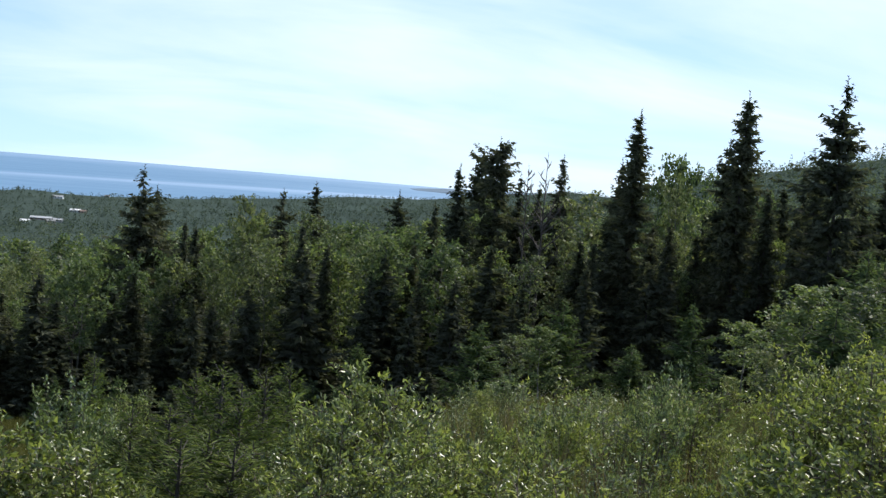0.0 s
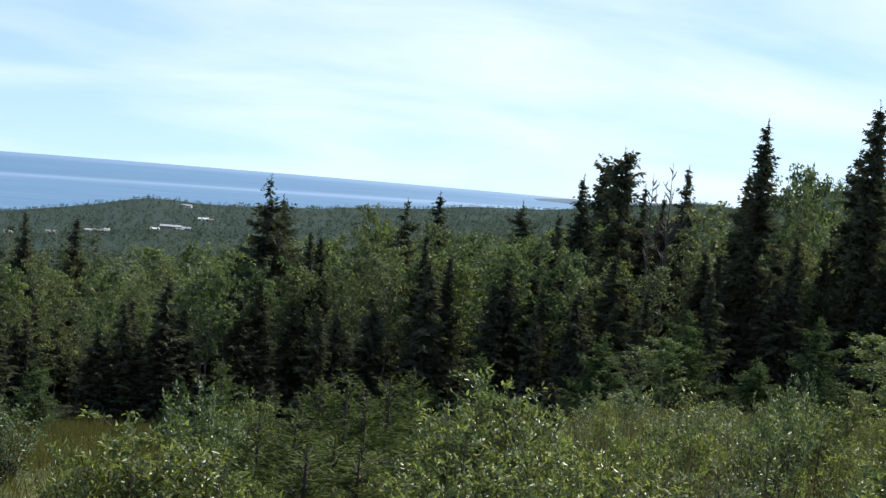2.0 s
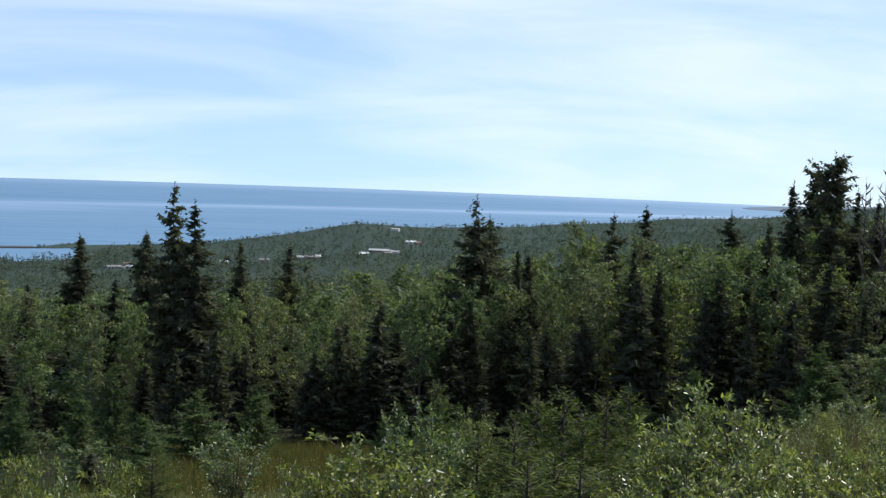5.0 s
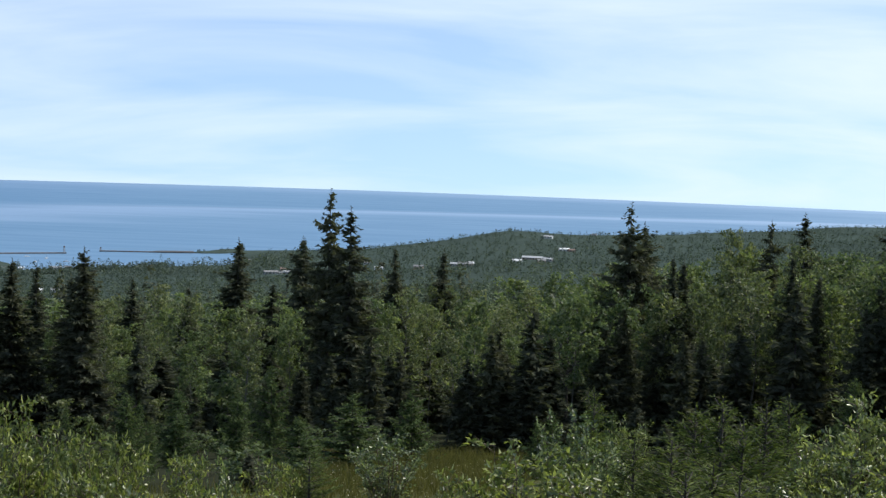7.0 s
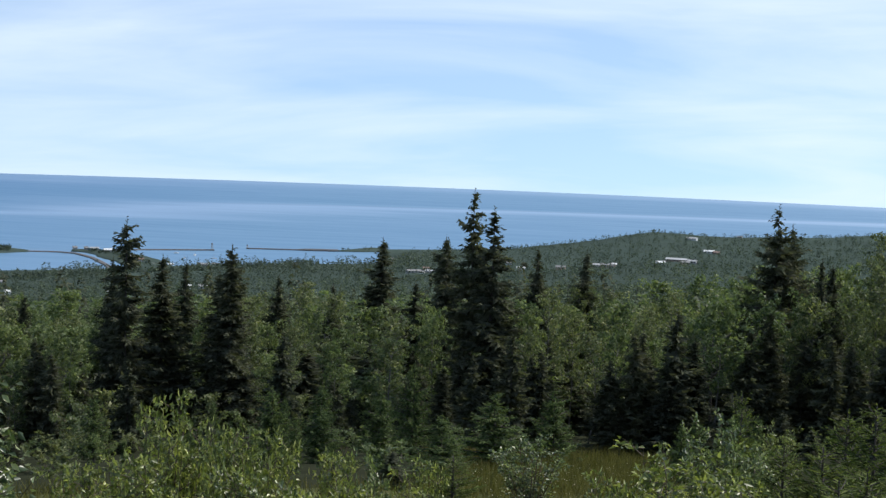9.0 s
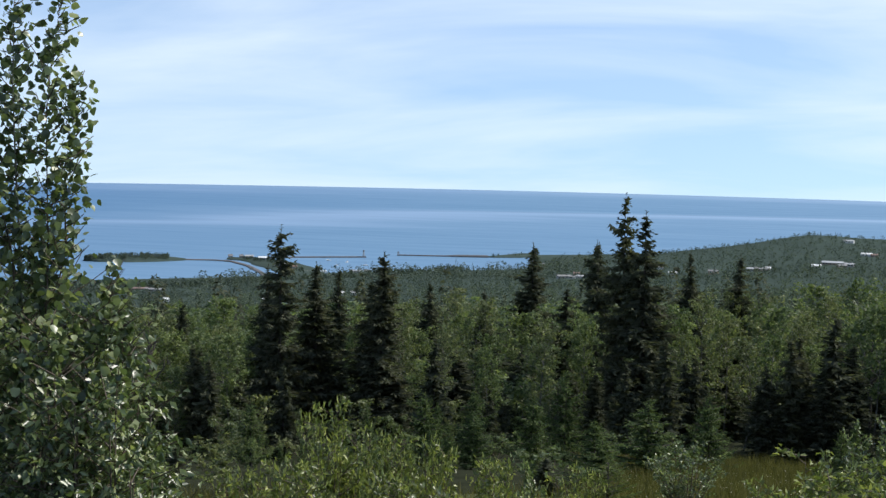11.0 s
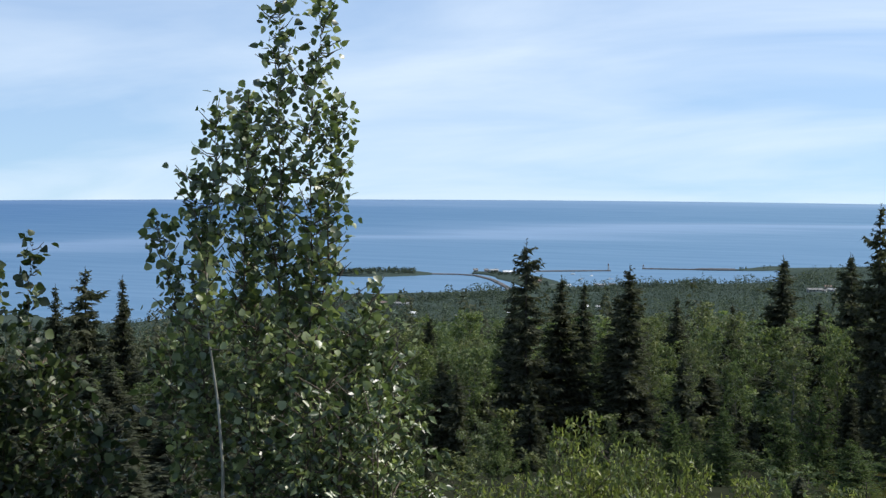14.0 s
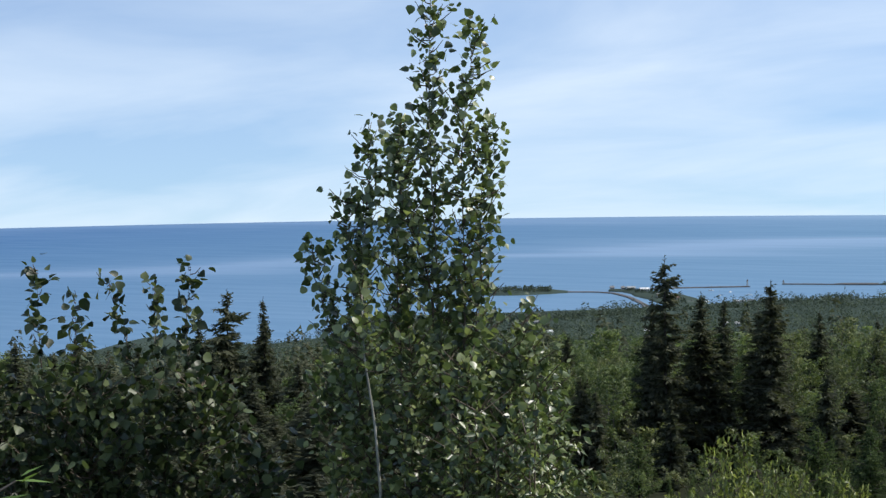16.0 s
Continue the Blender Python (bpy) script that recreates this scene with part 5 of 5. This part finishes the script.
near_aspen("young_aspen", "slender young aspen with leaves crowding below bare upright shoots", -37.7, 6.6, [
    ([(0.1, -2.9, 0), (0.0, -1.3, 0), (-0.08, -0.75, 0), (-0.17, -0.48, 0)], 0.78, 0.55),
    ([(0.1, -2.9, 0.1), (0.05, -1.2, 0.1), (0.03, -0.8, 0.1), (0.02, -0.49, 0.1)], 0.8, 0.45),
    ([(0.1, -2.9, -0.1), (0.2, -1.3, -0.1), (0.14, -0.8, 0), (0.18, -0.42, 0)], 0.78, 0.45),
    ([(0.1, -2.9, -0.1), (0.3, -1.6, -0.1), (0.3, -0.95, 0)], 0.5, 1.0),
    ([(0.08, -2.9, -0.2), (0.05, -1.6, -0.2), (0.02, -0.95, -0.2)], 0.4, 1.3),
    ([(0.05, -2.9, -0.2), (-0.15, -1.6, -0.2), (-0.2, -0.95, -0.2)], 0.4, 1.2),
    ([(0.1, -2.9, -0.2), (0.18, -1.7, -0.25), (0.2, -0.9, -0.2)], 0.35, 1.4),
    ([(0.1, -2.9, -0.3), (0.4, -1.9, -0.3), (0.42, -1.15, -0.3)], 0.35, 1.3),
], 43, 100, leaf=0.041, twig_gap=0.011, leaves=SHADED_ASPEN, pale=0)

TALL_WILLOW = shrub("willow_bush", "tall willow bush with narrow shining leaves crowding an aspen", np.random.default_rng(7), height=2.2, spread=0.26, stems=15, twigs=20, per=15, leaf=0.046, wide=0.5, leaves=NEAR_ASPEN, up=-1.4)
for i, (heading, d, top) in enumerate(((-24.0, 5.9, -6.6), (-23.3, 6.1, -7.8), (-24.9, 5.9, -6.1), (-25.6, 5.6, -8.2), (-23.9, 5.5, -9.0), (-26.8, 5.5, -9.6), (-23.0, 5.8, -10.4), (-24.9, 5.4, -9.4))):
    h = EYE + d * math.tan(radians(top)) - spot(heading, d).z
    one = TALL_WILLOW if i == 0 else planted(TALL_WILLOW, at_spot(0, 6))
    one.matrix_basis = at_spot(heading, d, 70 * i, 0.85, h / 2.2, 0.04)
    tagged(one, group="willows beside the aspen")

# a fir beside the eye, its bough tips only in sight
tip = sapling("young_fir", "young bright green fir close beside the viewpoint", rng, whorls=20, needles=BRIGHT_FIR, slim=0.8)
tip.matrix_basis = at_spot(-46.9, 3.2, 40, 1.75, 0.92, 0.05)


# ---- harbour land: low strips of shingle and rock ----
def strip(name, label, category, rows, mat, kind="structure"):
    """A low bank of land along a line: heading, distance, half width and height at each point."""
    c = np.array([(d * math.sin(radians(a)), d * math.cos(radians(a))) for a, d, _, _ in rows])
    t = unit(np.gradient(c, axis=0))
    n = np.stack([-t[:, 1], t[:, 0]], 1)
    vs, fs = [], []
    for p, q, (_, _, w, h) in zip(c, n, rows):
        for k, z in ((-1, -3), (-0.75, h * 0.6), (-0.35, h), (0.35, h), (0.75, h * 0.6), (1, -3)):
            j = 1 + 0.25 * noise.noise((p[0] * 0.02, p[1] * 0.02, k))
            vs.append((p[0] + q[0] * k * w * j, p[1] + q[1] * k * w * j, z))
    for i in range(len(rows) - 1):
        for k in range(5):
            fs.append((i * 6 + k, i * 6 + k + 1, i * 6 + k + 7, i * 6 + k + 6))
    fs += [(0, 1, 2, 3, 4, 5), tuple(len(vs) - 6 + k for k in (5, 4, 3, 2, 1, 0))]
    return thing(name, label, category, kind=kind, data=mesh_of(name, vs, fs, mat))


def fine(rows, n):
    r = np.array(rows, float)
    s = np.linspace(0, len(r) - 1, n)
    return list(zip(*[np.interp(s, np.arange(len(r)), r[:, k]) for k in range(4)]))


ISLE = [(-24.3, 2205, 6, 1), (-23.9, 2208, 28, 4), (-22.5, 2215, 40, 5), (-21.2, 2225, 30, 4), (-20.6, 2225, 12, 2)]
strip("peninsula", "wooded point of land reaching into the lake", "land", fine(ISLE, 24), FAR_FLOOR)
strip("shingle_beach", "pale curved shingle beach round the bay", "beach", fine([(-20.7, 2225, 6, 1.5), (-19.6, 2220, 4, 1.6), (-18.9, 2200, 4, 1.8), (-18.3, 2135, 5, 1.8), (-17.8, 2040, 5, 1.8), (-17.5, 1970, 6, 1.6)], 24), SAND)
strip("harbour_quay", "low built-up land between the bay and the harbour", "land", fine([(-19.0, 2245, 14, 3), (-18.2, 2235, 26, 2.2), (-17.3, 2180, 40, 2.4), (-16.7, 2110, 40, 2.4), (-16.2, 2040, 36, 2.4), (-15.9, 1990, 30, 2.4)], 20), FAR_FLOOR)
strip("breakwater", "long low rock breakwater across the harbour mouth", "breakwater", fine([(-17.8, 2262, 5, 1.8), (-16.5, 2282, 4, 1.8), (-13.9, 2305, 3.5, 1.8)], 30), ROCK)
strip("breakwater", "long low rock breakwater ending at a rocky point", "breakwater", fine([(-12.72, 2350, 3, 1.8), (-10.9, 2350, 3, 1.8), (-10.5, 2350, 7, 3.0), (-9.3, 2354, 8, 3.0)], 40), ROCK)
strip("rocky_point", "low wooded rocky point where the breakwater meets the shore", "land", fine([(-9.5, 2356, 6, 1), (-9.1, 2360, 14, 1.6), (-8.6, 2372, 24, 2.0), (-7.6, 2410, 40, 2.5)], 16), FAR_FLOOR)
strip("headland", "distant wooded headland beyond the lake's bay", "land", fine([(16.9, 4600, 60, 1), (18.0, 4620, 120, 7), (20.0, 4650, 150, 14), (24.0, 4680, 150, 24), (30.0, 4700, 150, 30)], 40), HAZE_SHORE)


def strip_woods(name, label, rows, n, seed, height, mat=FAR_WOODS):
    r = np.random.default_rng(seed)
    rr = np.array(rows, float)
    s = r.uniform(0.1, len(rr) - 1, n)
    a, d, w, z = (np.interp(s, np.arange(len(rr)), rr[:, k]) for k in range(4))
    d = d + r.uniform(-0.7, 0.7, n) * w
    pts = np.stack([d * np.sin(np.radians(a)), d * np.cos(np.radians(a)), z * 0.8 - 0.3], 1)
    h = height * r.uniform(0.6, 1.25, n)
    k = 30
    u = r.random((n, k)) ** 0.8
    ang = r.random((n, k)) * 2 * np.pi
    rad = h[:, None] * ((1 - u) * 0.2 + 0.02) * r.uniform(0.5, 1.05, (n, k))
    at = pts[:, None] + np.stack([rad * np.cos(ang), rad * np.sin(ang), h[:, None] * (0.05 + 0.95 * u)], -1)
    along = np.stack([np.cos(ang), np.sin(ang), -0.5 + 0 * u], -1) + r.normal(0, 0.5, (n, k, 3))
    size = (h[:, None] * 0.26 * r.uniform(0.6, 1.3, (n, k))).ravel()
    v, f = blades(at.reshape(-1, 3), along.reshape(-1, 3), r.normal(0, 0.7, (n * k, 3)) + np.array([0, 0, 0.8]), size, size * 0.8, TRI)
    return thing(name, label, "woods", kind="stuff", data=mesh_tris(name, v, f, mat))


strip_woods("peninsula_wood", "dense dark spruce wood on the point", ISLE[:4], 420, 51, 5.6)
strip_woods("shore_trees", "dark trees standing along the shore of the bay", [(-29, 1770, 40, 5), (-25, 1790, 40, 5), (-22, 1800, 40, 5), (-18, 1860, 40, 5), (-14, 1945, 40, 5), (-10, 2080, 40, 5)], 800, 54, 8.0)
strip_woods("harbour_trees", "scattered small trees among the harbour buildings", [(-18.6, 2238, 20, 2), (-17.3, 2180, 36, 2.2), (-16.2, 2040, 32, 2.2)], 150, 52, 4.5)
strip_woods("point_trees", "small trees on the rocky point", [(-9.2, 2358, 14, 1.6), (-8.8, 2368, 20, 2), (-7.6, 2410, 35, 2.4)], 26, 53, 3.6)


# ---- houses and sheds ----
def slab(verts, thick):
    """A closed slab under a row of four corners."""
    v = [Vector(k) for k in verts]
    return v + [k - Vector((0, 0, thick)) for k in v], [(0, 1, 2, 3), (7, 6, 5, 4), (0, 4, 5, 1), (1, 5, 6, 2), (2, 6, 7, 3), (3, 7, 4, 0)]


def box(x0, y0, z0, x1, y1, z1):
    return [(x0, y0, z0), (x1, y0, z0), (x1, y1, z0), (x0, y1, z0), (x0, y0, z1), (x1, y0, z1), (x1, y1, z1), (x0, y1, z1)], \
        [(0, 3, 2, 1), (4, 5, 6, 7), (0, 1, 5, 4), (1, 2, 6, 5), (2, 3, 7, 6), (3, 0, 4, 7)]


def house(where, turn, length, deep, tall, pitch, roof, wall, label, category):
    h = thing("house", label, category, group="houses of the town", at=Matrix.Translation(where) @ pose(0, 0, 0, 0, 0, turn))
    x, y, top = length / 2, deep / 2, tall + pitch
    body = [(-x, -y, -3), (x, -y, -3), (x, y, -3), (-x, y, -3), (-x, -y, tall), (x, -y, tall), (x, y, tall), (-x, y, tall), (-x, 0, top), (x, 0, top)]
    part("wall", mesh_of("wall", body, [(0, 1, 5, 4), (2, 3, 7, 6), (1, 2, 6, 9, 5), (3, 0, 4, 8, 7)], wall), h)
    o, e = 0.5, 0.5
    drop = pitch * o / y
    for s in (-1, 1):
        v, f = slab([(-x - e, s * (y + o), tall - drop + 0.2), (x + e, s * (y + o), tall - drop + 0.2), (x + e, 0, top + 0.2), (-x - e, 0, top + 0.2)], 0.18)
        top_side = part("roof", mesh_of("roof", v, f, roof), h)
    for k in range(max(2, int(length / 3))):
        wx = -x + (k + 0.5) * length / max(2, int(length / 3))
        for s in (-1, 1):
            v, f = box(wx - 0.65, s * y - 0.04, 0.9, wx + 0.65, s * y + 0.04, min(2.5, tall - 0.1))
            w = part("window", mesh_of("window", v, f, WHITE), h, "white window frame")
            v, f = box(wx - 0.52, s * y - 0.06, 1.0, wx + 0.52, s * y + 0.06, min(2.4, tall - 0.2))
            part("pane", mesh_of("pane", v, f, PANE), w)
    v, f = box(x * 0.3, -0.4, top - 0.4, x * 0.3 + 0.7, 0.4, top + 1.0)
    part("chimney", mesh_of("chimney", v, f, ROCK), top_side)
    return h


NAMES = {ROOF.name: "grey shingle roof", RUST.name: "brown roof", METAL.name: "pale metal roof", WHITE.name: "bright white roof"}
WALLS = {WHITE.name: "white", GREYWALL.name: "grey", TANWALL.name: "tan"}
for k, (heading, d, length, roof, wall) in enumerate(HOUSES):
    big = length > 12
    house(spot(heading, d), -heading + (-12, 6, 15, -5)[k % 4], length * 0.85, max(5, length * 0.45), 2.7 if big else 2.3, 1.1, roof, wall,
          f"{WALLS[wall.name]} {'long low building' if big else 'small house'} with a {NAMES[roof.name]} among trees", "building" if big else "house")
for heading, d, length, roof in ((-18.25, 2236, 12, METAL), (-17.75, 2215, 13, WHITE), (-18.95, 2243, 6, ROOF), (-18.55, 2240, 5, ROOF), (-17.0, 2120, 22, ROOF), (-16.6, 2080, 9, RUST)):
    p = Vector((d * math.sin(radians(heading)), d * math.cos(radians(heading)), 2.2))
    house(p, -heading + 10, length, max(5, length * 0.45), 3.2, 1.8, roof, GREYWALL, f"grey harbour building with a {NAMES[roof.name]} on the quay", "building")


# ---- harbour light and boats ----
def harbour_light(heading, d, tall):
    p = Vector((d * math.sin(radians(heading)), d * math.cos(radians(heading)), 1.6))
    h = thing("lighthouse", "small grey lighthouse tower at the breakwater's end", "lighthouse", at=Matrix.Translation(p))
    for sx, sy in ((-1, -1), (1, -1), (1, 1), (-1, 1)):
        v, f = tubes([[(sx * 1.6, sy * 1.6, 0, 0.18), (sx * 0.8, sy * 0.8, tall * 0.75, 0.14)]], 6)
        part("leg", mesh_tris("leg", v, f, GREYWALL), h)
    v, f = tubes([[(0, 0, 0, 0.5), (0, 0, tall * 0.75, 0.45)]], 10)
    tower = part("tower", mesh_tris("tower", v, f, GREYWALL), h)
    v, f = tubes([[(0, 0, tall * 0.73, 1.3), (0, 0, tall * 0.78, 1.3)]], 12)
    part("gallery", mesh_tris("gallery", v, f, ROOF), tower)
    v, f = tubes([[(0, 0, tall * 0.78, 1.1), (0, 0, tall * 0.92, 1.1), (0, 0, tall * 0.93, 1.3), (0, 0, tall, 0.05)]], 10)
    part("lantern", mesh_tris("lantern", v, f, RUST), tower)


harbour_light(-13.98, 2304, 10)
harbour_light(-12.68, 2350, 5)


def sailboat(heading, d, turn, tall):
    p = Vector((d * math.sin(radians(heading)), d * math.cos(radians(heading)), 0))
    b = thing("sailboat", "white sailboat lying at anchor in the harbour", "boat", group="boats in the harbour", at=Matrix.Translation(p) @ pose(0, 0, 0, 0, 0, turn))
    v = [(-4, -1, 1.0), (-4, 1, 1.0), (1.5, 1.4, 1.1), (4.5, 0, 1.4), (1.5, -1.4, 1.1), (-3.6, -0.6, -0.4), (-3.6, 0.6, -0.4), (1.2, 0.7, -0.4), (3.6, 0, -0.4), (1.2, -0.7, -0.4)]
    part("hull", mesh_of("hull", v, [(0, 4, 3, 2, 1), (5, 6, 7, 8, 9), (0, 1, 6, 5), (1, 2, 7, 6), (2, 3, 8, 7), (3, 4, 9, 8), (4, 0, 5, 9)], WHITE), b)
    v, f = box(-2, -0.8, 1.0, 1, 0.8, 1.7)
    part("cabin", mesh_of("cabin", v, f, WHITE), b)
    v, f = tubes([[(0.5, 0, 1, 0.12), (0.5, 0, tall, 0.07)]], 6)
    mast = part("mast", mesh_tris("mast", v, f, GREYWALL), b)
    v, f = tubes([[(0.5, 0, 2.4, 0.09), (-3.2, 0, 2.5, 0.07)]], 6)
    part("boom", mesh_tris("boom", v, f, GREYWALL), mast)


for row in ((-15.3, 2240, 30, 10), (-14.6, 2215, 80, 11), (-13.9, 2170, 10, 9), (-15.0, 2160, 130, 9)):
    sailboat(*row)
